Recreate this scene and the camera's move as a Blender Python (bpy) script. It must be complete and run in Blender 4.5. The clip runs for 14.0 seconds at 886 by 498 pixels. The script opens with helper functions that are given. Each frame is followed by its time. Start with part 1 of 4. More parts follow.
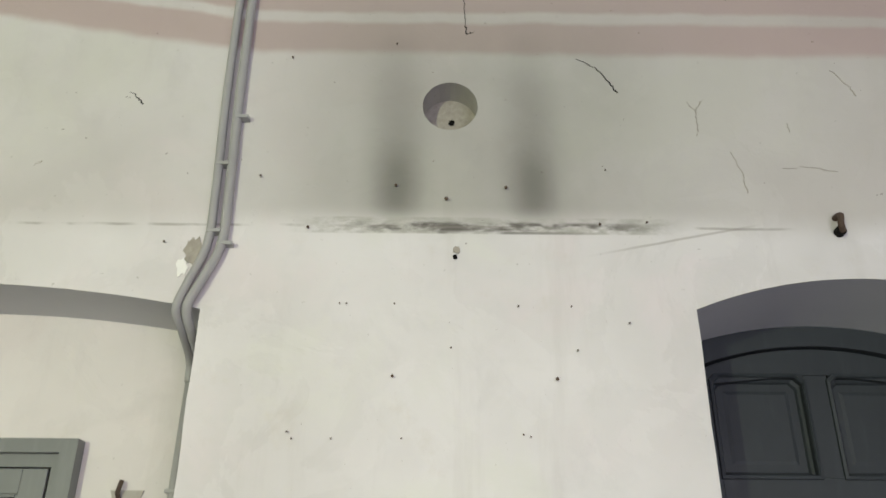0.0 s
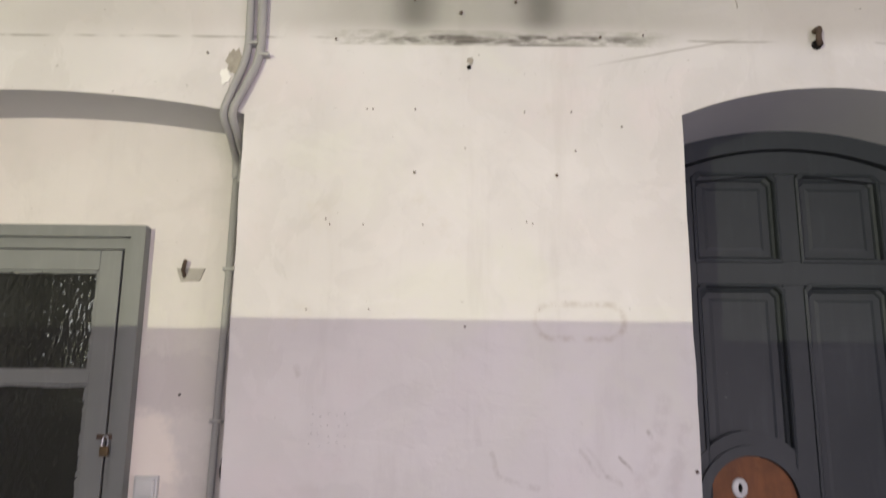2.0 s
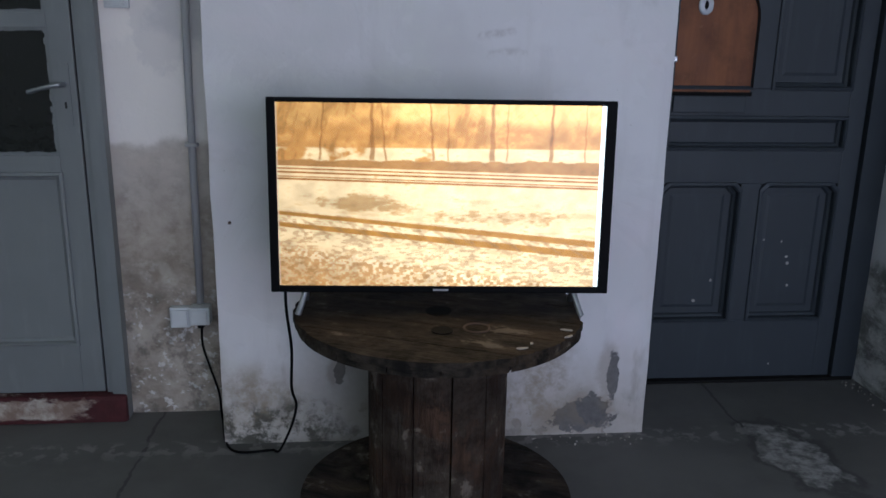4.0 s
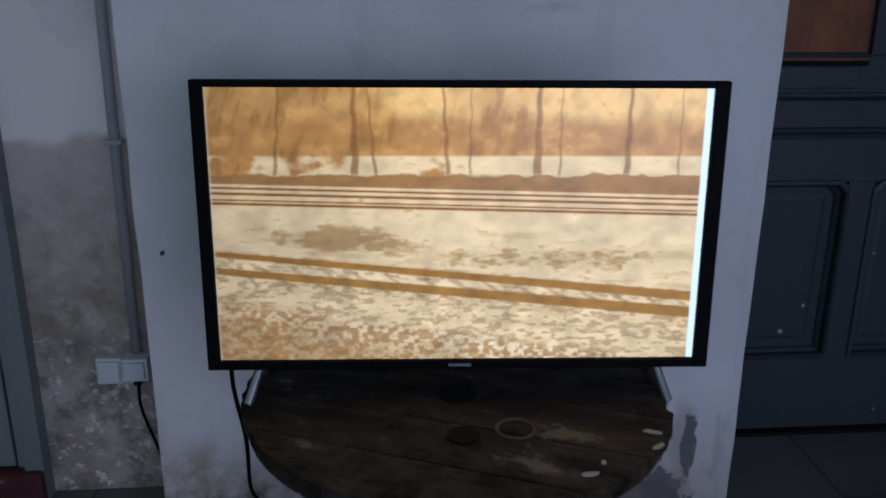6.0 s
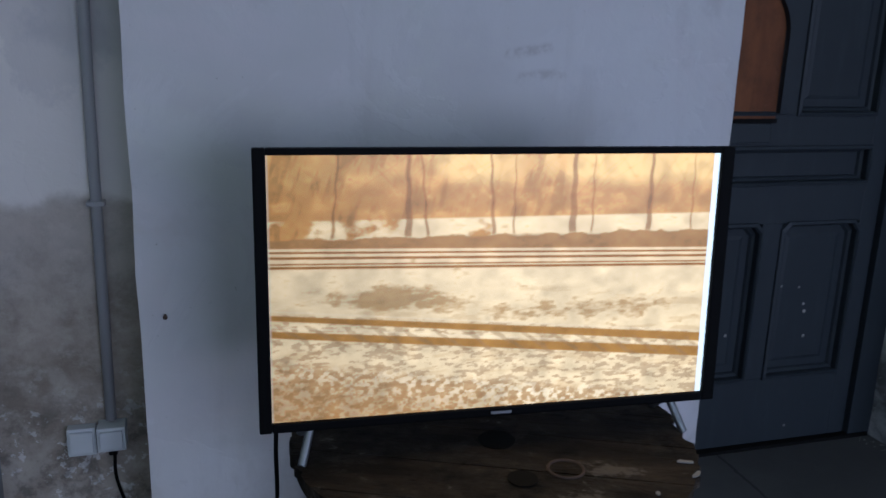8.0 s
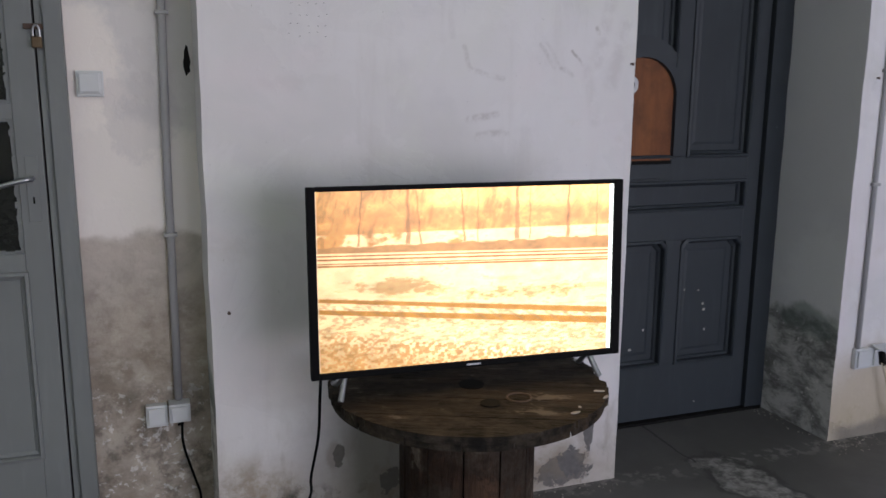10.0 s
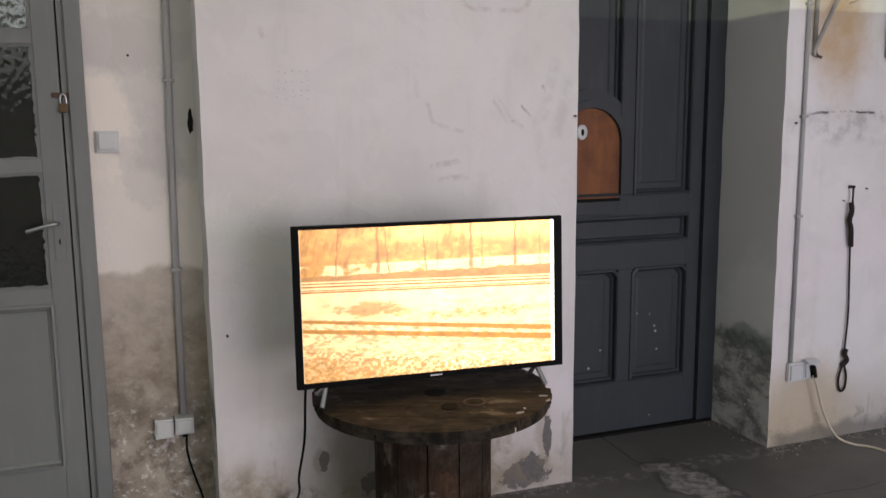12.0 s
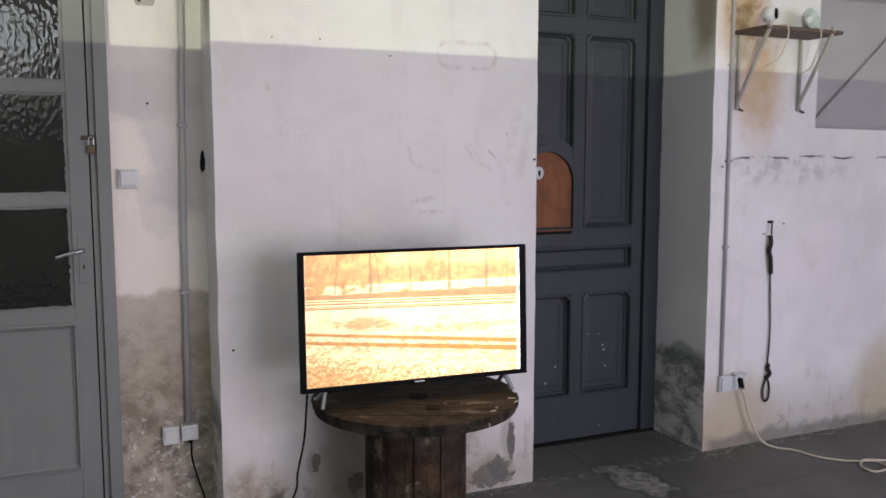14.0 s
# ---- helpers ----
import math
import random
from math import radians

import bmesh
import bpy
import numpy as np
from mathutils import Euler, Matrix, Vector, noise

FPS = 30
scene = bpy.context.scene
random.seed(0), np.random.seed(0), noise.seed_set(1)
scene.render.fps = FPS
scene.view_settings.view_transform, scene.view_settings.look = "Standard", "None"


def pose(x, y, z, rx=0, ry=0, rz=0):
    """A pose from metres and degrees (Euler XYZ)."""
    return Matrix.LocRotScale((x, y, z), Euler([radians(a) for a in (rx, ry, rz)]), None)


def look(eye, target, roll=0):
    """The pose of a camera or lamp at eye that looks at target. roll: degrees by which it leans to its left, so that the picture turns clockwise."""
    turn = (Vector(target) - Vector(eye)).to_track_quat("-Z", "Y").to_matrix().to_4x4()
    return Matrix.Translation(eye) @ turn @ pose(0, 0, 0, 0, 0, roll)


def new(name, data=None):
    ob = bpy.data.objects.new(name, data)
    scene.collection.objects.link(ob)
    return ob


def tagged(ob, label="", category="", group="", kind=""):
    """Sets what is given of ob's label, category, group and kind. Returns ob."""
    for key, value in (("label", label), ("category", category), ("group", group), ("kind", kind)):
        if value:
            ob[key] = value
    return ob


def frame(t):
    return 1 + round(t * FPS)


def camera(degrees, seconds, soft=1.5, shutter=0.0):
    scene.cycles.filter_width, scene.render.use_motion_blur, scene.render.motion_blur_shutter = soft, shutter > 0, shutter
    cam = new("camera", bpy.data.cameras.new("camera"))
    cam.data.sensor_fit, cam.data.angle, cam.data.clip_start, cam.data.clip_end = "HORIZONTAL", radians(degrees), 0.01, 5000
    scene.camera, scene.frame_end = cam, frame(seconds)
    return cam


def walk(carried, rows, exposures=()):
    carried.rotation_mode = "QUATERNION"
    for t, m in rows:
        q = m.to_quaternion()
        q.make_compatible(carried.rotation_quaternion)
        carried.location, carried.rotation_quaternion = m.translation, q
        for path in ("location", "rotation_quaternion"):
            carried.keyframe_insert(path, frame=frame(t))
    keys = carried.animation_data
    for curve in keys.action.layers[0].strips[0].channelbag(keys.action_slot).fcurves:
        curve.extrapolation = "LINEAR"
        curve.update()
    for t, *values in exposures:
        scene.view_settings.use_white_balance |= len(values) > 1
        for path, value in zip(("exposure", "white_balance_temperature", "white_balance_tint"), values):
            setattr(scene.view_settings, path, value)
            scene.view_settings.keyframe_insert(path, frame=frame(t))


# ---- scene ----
cam = camera(56.0, 14.0, shutter=0.5)
PATH = [
    (0, (0.15, -0.015, 1.719), (0.155, 1.786, 2.588), 0.4),
    (0.5, (0.134, -0.052, 1.698), (0.139, 1.78, 2.502), 0.9),
    (1, (0.118, -0.122, 1.654), (0.123, 1.747, 2.368), 1.3),
    (1.5, (0.089, -0.18, 1.608), (0.106, 1.731, 2.196), 0.6),
    (2, (0.116, -0.335, 1.583), (0.114, 1.617, 2.02), 0.6),
    (2.2, (0.127, -0.386, 1.576), (0.106, 1.583, 1.926), 1.0),
    (2.5, (0.113, -0.437, 1.557), (0.106, 1.554, 1.75), 1.8),
    (3, (0.001, -0.464, 1.458), (0.11, 1.531, 1.366), 1.8),
    (3.5, (-0.106, -0.455, 1.375), (0.085, 1.497, 0.986), 1.1),
    (3.7, (-0.09, -0.421, 1.359), (0.101, 1.511, 0.876), 1.1),
    (6, (-0.019, 0.398, 1.304), (0.149, 2.299, 0.704), 0.4),
    (6.5, (-0.056, 0.557, 1.29), (0.134, 2.455, 0.688), 0.6),
    (7, (-0.159, 0.598, 1.3), (0.116, 2.489, 0.711), 0.2),
    (7.5, (-0.335, 0.502, 1.324), (0.11, 2.371, 0.768), 0.2),
    (8, (-0.396, 0.396, 1.354), (0.161, 2.249, 0.848), 1.7),
    (10.3, (-0.709, -0.356, 1.433), (-0.023, 1.486, 1.064), 0.3),
    (10.5, (-0.713, -0.394, 1.443), (-0.014, 1.446, 1.088), 0.2),
    (11, (-0.72, -0.505, 1.442), (-0.021, 1.342, 1.122), -0.4),
    (11.5, (-0.708, -0.629, 1.438), (-0.025, 1.223, 1.117), -0.4),
    (12, (-0.728, -0.701, 1.46), (-0.053, 1.159, 1.164), -0.5),
    (12.5, (-0.798, -0.779, 1.47), (-0.11, 1.081, 1.217), -0.6),
    (13, (-0.94, -0.859, 1.459), (-0.217, 0.989, 1.207), -1.3),
    (13.5, (-1.001, -0.928, 1.48), (-0.235, 0.903, 1.237), -0.5),
    (14, (-1.009, -1.073, 1.478), (-0.209, 0.749, 1.269), 0.0),
]
EXPOSURES = [
    (0.0, -0.15, 6150, 13), (0.5, -0.28, 6100, 21), (1.0, -0.08, 6200, 20), (1.5, -0.17, 6150, 26), (2.0, -0.1, 6450, 22), (2.5, 0.0, 6700, 17), (3.0, -0.1, 6300, 17), (3.5, -0.42, 5500, 11), (5.8, -1.36, 4720, 12),
    (6.5, -1.68, 4700, 14), (7.0, -1.42, 4700, 14), (7.5, -1.40, 4750, 13), (8.2, -1.08, 4650, 12), (10.3, -0.25, 6000, 14), (11.5, -0.18, 6350, 15), (12.5, -0.15, 6400, 15), (13.0, -0.4, 6500, 17), (13.5, -0.07, 6050, 15), (14.0, -0.05, 6050, 19),
]
walk(cam, [(t, look(eye, target, roll)) for t, eye, target, roll in PATH], EXPOSURES)

# ---- world and light ----
world = bpy.data.worlds.new("sky")
scene.world = world
world.use_nodes = True
sky = world.node_tree.nodes.new("ShaderNodeTexSky")
sky.sky_type, sky.sun_disc = "NISHITA", False
sky.sun_elevation, sky.sun_rotation = radians(25), radians(150)
world.node_tree.links.new(sky.outputs[0], world.node_tree.nodes["Background"].inputs[0])
world.node_tree.nodes["Background"].inputs[1].default_value = 0.15


def area_lamp(name, place, target, w, h, power, colour):
    d = bpy.data.lights.new(name, "AREA")
    d.shape, d.size, d.size_y, d.energy, d.color = "RECTANGLE", w, h, power, colour
    o = new(name, d)
    o.matrix_world = look(place, target)
    return o


# daylight in the wide doorway behind the camera
area_lamp("doorway_daylight", (2.0, -3.95, 1.32), (1.1, 2.2, 1.2), 3.6, 2.3, 146, (0.905, 0.88, 1.0))
# sky light in the high transom
area_lamp("transom_daylight", (-2.35, -3.99, 2.80), (-2.35, 2.0, 2.44), 2.2, 0.52, 20, (0.95, 1.0, 0.92))
# small unseen lamp added outside; the transom's lower edge cuts its warm light
outside = bpy.data.lights.new("outside_lamp", "POINT")
outside.energy, outside.color, outside.shadow_soft_size = 1050, (0.935, 1.0, 0.60), 0.0015
new("outside_lamp", outside).location = (-3.11, -5.2, 2.028)


# ---- materials ----
class Nodes:
    """Short writing of node materials; coordinates are the object's, in metres."""

    def __init__(self, name):
        self.mat = bpy.data.materials.new(name)
        self.mat.use_nodes = True
        self.t = self.mat.node_tree
        self.bsdf = self.t.nodes["Principled BSDF"]
        self.co = self.t.nodes.new("ShaderNodeTexCoord").outputs["Object"]
        self.xyz = None

    def put(self, socket, v):
        if isinstance(v, bpy.types.NodeSocket):
            self.t.links.new(v, socket)
        elif isinstance(v, tuple) and len(v) == 3 and socket.type == "RGBA":
            socket.default_value = (*v, 1)
        else:
            socket.default_value = v

    def m(self, op, a, b=0.0, clamp=False):
        n = self.t.nodes.new("ShaderNodeMath")
        n.operation, n.use_clamp = op, clamp
        self.put(n.inputs[0], a)
        self.put(n.inputs[1], b)
        return n.outputs[0]

    def axis(self, i):
        if self.xyz is None:
            n = self.t.nodes.new("ShaderNodeSeparateXYZ")
            self.t.links.new(self.co, n.inputs[0])
            self.xyz = n.outputs
        return self.xyz[i]

    def scaled(self, s):
        n = self.t.nodes.new("ShaderNodeMapping")
        self.t.links.new(self.co, n.inputs[0])
        n.inputs["Scale"].default_value = s
        return n.outputs[0]

    def noise(self, scale, detail=4.0, rough=0.55, stretch=None, warp=0.0):
        n = self.t.nodes.new("ShaderNodeTexNoise")
        self.put(n.inputs["Vector"], self.scaled(stretch) if stretch else self.co)
        n.inputs["Scale"].default_value, n.inputs["Detail"].default_value, n.inputs["Roughness"].default_value = scale, detail, rough
        n.inputs["Distortion"].default_value = warp
        return n.outputs[0]

    def cells(self, scale, feature="F1", stretch=None):
        n = self.t.nodes.new("ShaderNodeTexVoronoi")
        n.feature = feature
        self.put(n.inputs["Vector"], self.scaled(stretch) if stretch else self.co)
        n.inputs["Scale"].default_value = scale
        return n.outputs["Distance"]

    def step(self, v, a, b):
        n = self.t.nodes.new("ShaderNodeMapRange")
        n.interpolation_type = "SMOOTHSTEP"
        self.put(n.inputs[0], v)
        n.inputs[1].default_value, n.inputs[2].default_value = a, b
        return n.outputs[0]

    def blob(self, x, z, rx, rz, edge=0.35, ragged=0.5, scale=9.0, ax=0):
        """A soft-edged stain round (x, z) on an upright wall, with a ragged outline."""
        dx = self.m("DIVIDE", self.m("SUBTRACT", self.axis(ax), x), rx)
        dz = self.m("DIVIDE", self.m("SUBTRACT", self.axis(2), z), rz)
        d = self.m("SQRT", self.m("ADD", self.m("MULTIPLY", dx, dx), self.m("MULTIPLY", dz, dz)))
        if ragged:
            d = self.m("ADD", d, self.m("MULTIPLY", self.m("SUBTRACT", self.noise(scale, 8, 0.68), 0.5), 2 * ragged))
        return self.step(d, 1 + edge, 1 - edge)

    def stroke(self, x0, z0, x1, z1, w, wob=0.02):
        """A soft rubbed stroke between two points of an upright wall."""
        dx, dz = x1 - x0, z1 - z0
        sway = self.times(self.m("SUBTRACT", self.noise(11, 4), 0.5), wob)
        px = self.m("ADD", self.m("SUBTRACT", self.axis(0), x0), sway)
        pz = self.m("ADD", self.m("SUBTRACT", self.axis(2), z0), sway)
        along = self.m("DIVIDE", self.m("ADD", self.times(px, dx), self.times(pz, dz)), dx * dx + dz * dz, True)
        ex, ez = self.m("SUBTRACT", px, self.times(along, dx)), self.m("SUBTRACT", pz, self.times(along, dz))
        d = self.m("SQRT", self.m("ADD", self.times(ex, ex), self.times(ez, ez)))
        return self.step(d, w, w * 0.2)

    def mix(self, f, a, b):
        n = self.t.nodes.new("ShaderNodeMix")
        n.data_type = "RGBA"
        self.put(n.inputs[0], f)
        self.put(n.inputs[6], a)
        self.put(n.inputs[7], b)
        return n.outputs[2]

    def times(self, a, b):
        return self.m("MULTIPLY", a, b)

    def bump(self, height, strength, distance, under=None):
        n = self.t.nodes.new("ShaderNodeBump")
        n.inputs["Strength"].default_value, n.inputs["Distance"].default_value = strength, distance
        self.put(n.inputs["Height"], height)
        if under:
            self.t.links.new(under, n.inputs["Normal"])
        return n.outputs[0]

    def done(self, colour, rough=0.6, normal=None, metal=0.0, spec=0.5):
        self.put(self.bsdf.inputs["Base Color"], colour)
        self.put(self.bsdf.inputs["Roughness"], rough)
        self.put(self.bsdf.inputs["Metallic"], metal)
        self.put(self.bsdf.inputs["Specular IOR Level"], spec)
        if normal:
            self.t.links.new(normal, self.bsdf.inputs["Normal"])
        return self.mat


def painted(name, colour, rough=0.45, wear=(0.3, 0.28, 0.25), amount=0.5, grain=30.0):
    """Brush-painted wood or metal with faint streaks, dirt and small chips."""
    n = Nodes(name)
    big, fine = n.noise(2.5, 5), n.noise(grain, 4, stretch=(1, 1, 0.15))
    c = n.mix(n.times(n.step(big, 0.35, 0.75), 0.5), colour, tuple(0.72 * v for v in colour))
    c = n.mix(n.times(n.step(fine, 0.5, 0.8), 0.25), c, tuple(min(1, 1.3 * v + 0.02) for v in colour))
    chip = n.times(n.step(n.noise(22, 6, 0.7), 0.70, 0.74), amount)
    c = n.mix(chip, c, wear)
    nb = n.bump(n.m("ADD", fine, n.times(chip, -0.6)), 0.16, 0.003)
    return n.done(c, n.m("ADD", rough - 0.08, n.times(big, 0.16)), nb, spec=0.28)


def plain(name, colour, rough=0.4, metal=0.0, vary=0.15, scale=20.0, spec=0.5):
    n = Nodes(name)
    k = n.noise(scale, 4)
    c = n.mix(k, tuple(v * (1 - vary) for v in colour), tuple(min(1, v * (1 + vary)) for v in colour))
    return n.done(c, n.m("ADD", rough - 0.06, n.times(k, 0.12)), n.bump(k, 0.08, 0.002), metal, spec)


def plaster_base(n, light=(0.74, 0.72, 0.73), dim=(0.62, 0.60, 0.60)):
    """Limewash of many coats: broad cloudiness, brushed patches, flecks and fine scratches."""
    big, mid, fine = n.noise(1.3, 4), n.noise(5, 6, 0.6, warp=0.4), n.noise(60, 3)
    coat = n.noise(2.7, 7, 0.62, warp=0.8)
    c = n.mix(n.step(big, 0.3, 0.7), light, dim)
    c = n.mix(n.times(n.step(coat, 0.50, 0.535), 0.2), c, tuple(min(1, v * 1.07) for v in light))
    c = n.mix(n.times(n.step(mid, 0.50, 0.72), 0.5), c, tuple(0.84 * v for v in light))
    hue = n.noise(1.7, 5, 0.6, warp=0.6)
    c = n.mix(n.times(n.step(hue, 0.50, 0.68), 0.45), c, (light[0] * 1.01, light[1] * 0.94, light[2] * 0.96))
    c = n.mix(n.times(n.step(hue, 0.48, 0.32), 0.40), c, (light[0] * 0.97, light[1] * 1.01, light[2] * 0.90))
    streak = n.noise(9, 5, 0.6, stretch=(1, 1, 0.12))
    c = n.mix(n.times(n.step(streak, 0.55, 0.75), 0.22), c, (0.50, 0.47, 0.45))
    stain = n.times(n.step(n.noise(3.3, 6, 0.65), 0.60, 0.72), 0.22)
    c = n.mix(stain, c, (0.55, 0.50, 0.42))
    speck = n.times(n.step(n.noise(75, 2), 0.74, 0.80), 0.5)
    c = n.mix(speck, c, (0.33, 0.30, 0.28))
    h = n.m("ADD", n.times(big, 1.0), n.m("ADD", n.times(mid, 0.5), n.m("ADD", n.times(fine, 0.06), n.times(n.step(coat, 0.50, 0.535), 0.06))))
    return c, h


def plaster_front():
    """The whitewashed wall round the two doorways: soot, seam, damp foot and rust where they are."""
    n = Nodes("whitewashed_plaster")
    c, h = plaster_base(n)
    x, z = n.axis(0), n.axis(2)
    wob = n.m("MULTIPLY", n.m("SUBTRACT", n.noise(5, 5), 0.5), 0.16)
    # darker, greyer tone above the seam, deepening to the right
    old = n.times(n.step(n.m("ADD", z, n.times(wob, 0.3)), 2.80, 2.92), n.m("ADD", 0.20, n.m("ADD", n.times(n.step(x, 0.5, 1.5), 0.28), n.times(n.noise(2.2, 5), 0.25))))
    c = n.mix(old, c, (0.40, 0.37, 0.335))
    # pink light cast painted in under the ceiling, with a paler line along it
    rise = n.m("ADD", n.m("ADD", z, n.times(n.m("MINIMUM", n.m("ADD", x, 0.45), 0.0), 0.16)), n.times(wob, 0.25))
    pale_line = n.times(n.step(n.m("ABSOLUTE", n.m("SUBTRACT", rise, 3.645)), 0.035, 0.010), 0.6)
    pink = n.times(n.step(rise, 3.475, 3.515), n.m("SUBTRACT", 0.72, pale_line))
    c = n.mix(pink, c, (0.42, 0.305, 0.295))
    # broad soot haze and its two darker plumes
    over = n.times(n.step(z, 2.84, 2.93), n.step(z, 4.1, 3.3))
    wide = n.times(n.times(n.step(x, -0.62, -0.05), n.step(x, 1.25, 0.5)), over)
    c = n.mix(n.times(wide, n.m("ADD", 0.30, n.times(n.noise(3, 4), 0.30))), c, (0.22, 0.22, 0.18))
    for px in (0.012, 0.425):
        plume = n.times(n.blob(px, 3.08, 0.075, 0.38, 0.97, 0.16, 5), over)
        c = n.mix(n.times(plume, 0.38), c, (0.10, 0.10, 0.085))
        foot = n.times(n.blob(px + 0.005, 2.98, 0.052, 0.11, 0.95, 0.3, 7), over)
        c = n.mix(n.times(foot, 0.40), c, (0.06, 0.06, 0.05))
    # old seam under the soot
    dz = n.m("ABSOLUTE", n.m("SUBTRACT", n.m("ADD", z, n.times(wob, 0.10)), 2.852))
    ledge = n.times(n.step(n.m("ABSOLUTE", n.m("SUBTRACT", z, 2.856)), 0.030, 0.024), n.times(n.step(x, -0.34, -0.15), n.step(x, 0.90, 0.75)))
    c = n.mix(n.times(ledge, n.step(n.noise(17, 7, 0.7, stretch=(0.6, 1, 1.3)), 0.36, 0.62)), c, (0.42, 0.41, 0.38))
    lip = n.times(n.times(n.step(n.m("ABSOLUTE", n.m("SUBTRACT", n.m("ADD", z, n.times(wob, 0.03)), 2.832)), 0.006, 0.002), n.step(n.m("ABSOLUTE", n.m("SUBTRACT", x, 0.24)), 0.5, 0.1)), 0.7)
    c = n.mix(n.times(lip, n.step(n.noise(9, 4), 0.40, 0.60)), c, (0.13, 0.125, 0.11))
    seam = n.times(n.step(dz, 0.022, 0.008), n.times(n.step(x, -0.25, 0.05), n.step(x, 0.85, 0.6)))
    c = n.mix(n.times(seam, n.step(n.noise(26, 5, stretch=(0.5, 1, 1.6)), 0.38, 0.62)), c, (0.14, 0.13, 0.12))
    hair = n.times(n.step(dz, 0.006, 0.002), n.step(n.noise(7, 3), 0.42, 0.6))
    c = n.mix(n.times(hair, 0.55), c, (0.25, 0.23, 0.21))
    slope = n.m("ABSOLUTE", n.m("SUBTRACT", n.m("ADD", z, n.times(wob, 0.06)), n.m("ADD", 2.762, n.times(n.m("SUBTRACT", x, 0.6), 0.21))))
    c = n.mix(n.times(n.times(n.step(slope, 0.006, 0.001), n.times(n.step(x, 0.55, 0.8), n.step(x, 1.12, 1.0))), 0.45), c, (0.25, 0.22, 0.2))
    fleck = n.times(n.step(n.noise(38, 3, 0.6, stretch=(1, 1, 1.5)), 0.715, 0.75), n.step(z, 2.4, 2.9))
    c = n.mix(n.times(fleck, 0.7), c, (0.16, 0.14, 0.12))
    # scuffs and the faint outline of a sign that once hung here
    worn = n.step(n.noise(24, 6, 0.7), 0.34, 0.60)
    for x0, z0, x1, z1, w, k in ((0.262, 1.53, 0.285, 1.46, 0.012, 0.22), (0.285, 1.46, 0.395, 1.435, 0.012, 0.22), (0.28, 1.307, 0.378, 1.326, 0.016, 0.36), (0.315, 1.256, 0.416, 1.270, 0.020, 0.28),
                                 (0.523, 1.545, 0.575, 1.475, 0.009, 0.26), (0.545, 1.55, 0.60, 1.47, 0.008, 0.22), (0.60, 1.47, 0.64, 1.45, 0.012, 0.2), (0.640, 1.527, 0.676, 1.48, 0.008, 0.50),
                                 (0.775, 1.69, 0.730, 1.49, 0.034, 0.15), (0.835, 1.62, 0.785, 1.42, 0.038, 0.15), (0.70, 1.46, 0.73, 1.30, 0.030, 0.10), (0.725, 1.60, 0.735, 1.585, 0.010, 0.4),
                                 (-0.325, 1.775, -0.318, 1.755, 0.014, 0.22), (0.22, 1.64, 0.225, 1.56, 0.015, 0.08), (-0.34, 1.42, -0.24, 1.41, 0.04, 0.07)):
        c = n.mix(n.times(n.times(n.stroke(x0, z0, x1, z1, w), worn), k), c, (0.26, 0.22, 0.20))
    ex = n.m("MAXIMUM", n.m("SUBTRACT", n.m("ABSOLUTE", n.m("SUBTRACT", x, 0.53)), 0.085), 0.0)
    ez = n.m("SUBTRACT", z, 1.925)
    ring = n.m("ABSOLUTE", n.m("SUBTRACT", n.m("SQRT", n.m("ADD", n.times(ex, ex), n.times(ez, ez))), 0.052))
    c = n.mix(n.times(n.times(n.step(ring, 0.016, 0.001), n.step(n.noise(22, 6, 0.65), 0.35, 0.65)), 0.36), c, (0.36, 0.29, 0.23))
    # peeled paint at the foot of the pier and of the far wall
    low = n.m("ADD", z, n.times(wob, 1.2))
    grime = n.step(low, 0.42, 0.0)
    c = n.mix(n.times(grime, n.m("ADD", 0.4, n.times(n.noise(8, 6, 0.65), 0.6))), c, (0.36, 0.315, 0.25))
    drip = n.times(n.step(low, 0.5, 0.05), n.step(n.noise(13, 6, 0.6, stretch=(1, 1, 0.35)), 0.54, 0.70))
    c = n.mix(n.times(drip, 0.5), c, (0.24, 0.20, 0.15))
    peel = n.times(n.step(low, 0.22, 0.06), n.step(n.noise(11, 7, 0.65), 0.54, 0.60))
    c = n.mix(n.times(peel, 0.8), c, n.mix(n.noise(40, 4), (0.24, 0.215, 0.18), (0.40, 0.37, 0.33)))
    for a, b, r, q, rag in ((0.655, 0.065, 0.10, 0.045, 0.9), (0.70, 0.10, 0.05, 0.05, 1.0), (0.758, 0.215, 0.020, 0.085, 0.7), (-0.152, 0.245, 0.013, 0.034, 1.3), (0.015, 0.115, 0.035, 0.045, 1.3)):
        spot = n.blob(a, b, r, q, 0.07, 1.8 * rag, 13)
        rim = n.blob(a - 0.02, b, r * 1.5, q * 1.4, 0.5, 1.0, 10)
        c = n.mix(n.times(rim, 0.45), c, (0.27, 0.215, 0.155))
        c = n.mix(n.times(spot, 0.95), c, n.mix(n.noise(50, 4), (0.085, 0.08, 0.078), (0.20, 0.19, 0.185)))
        peel = n.m("MAXIMUM", peel, spot)
    # black mould along the pier's foot beside the cord, ochre damp beside the spool
    mould = n.times(n.blob(-0.36, 0.05, 0.20, 0.10, 0.35, 0.8, 8), n.step(n.noise(19, 7, 0.7), 0.42, 0.58))
    c = n.mix(n.times(mould, 0.9), c, (0.055, 0.055, 0.04))
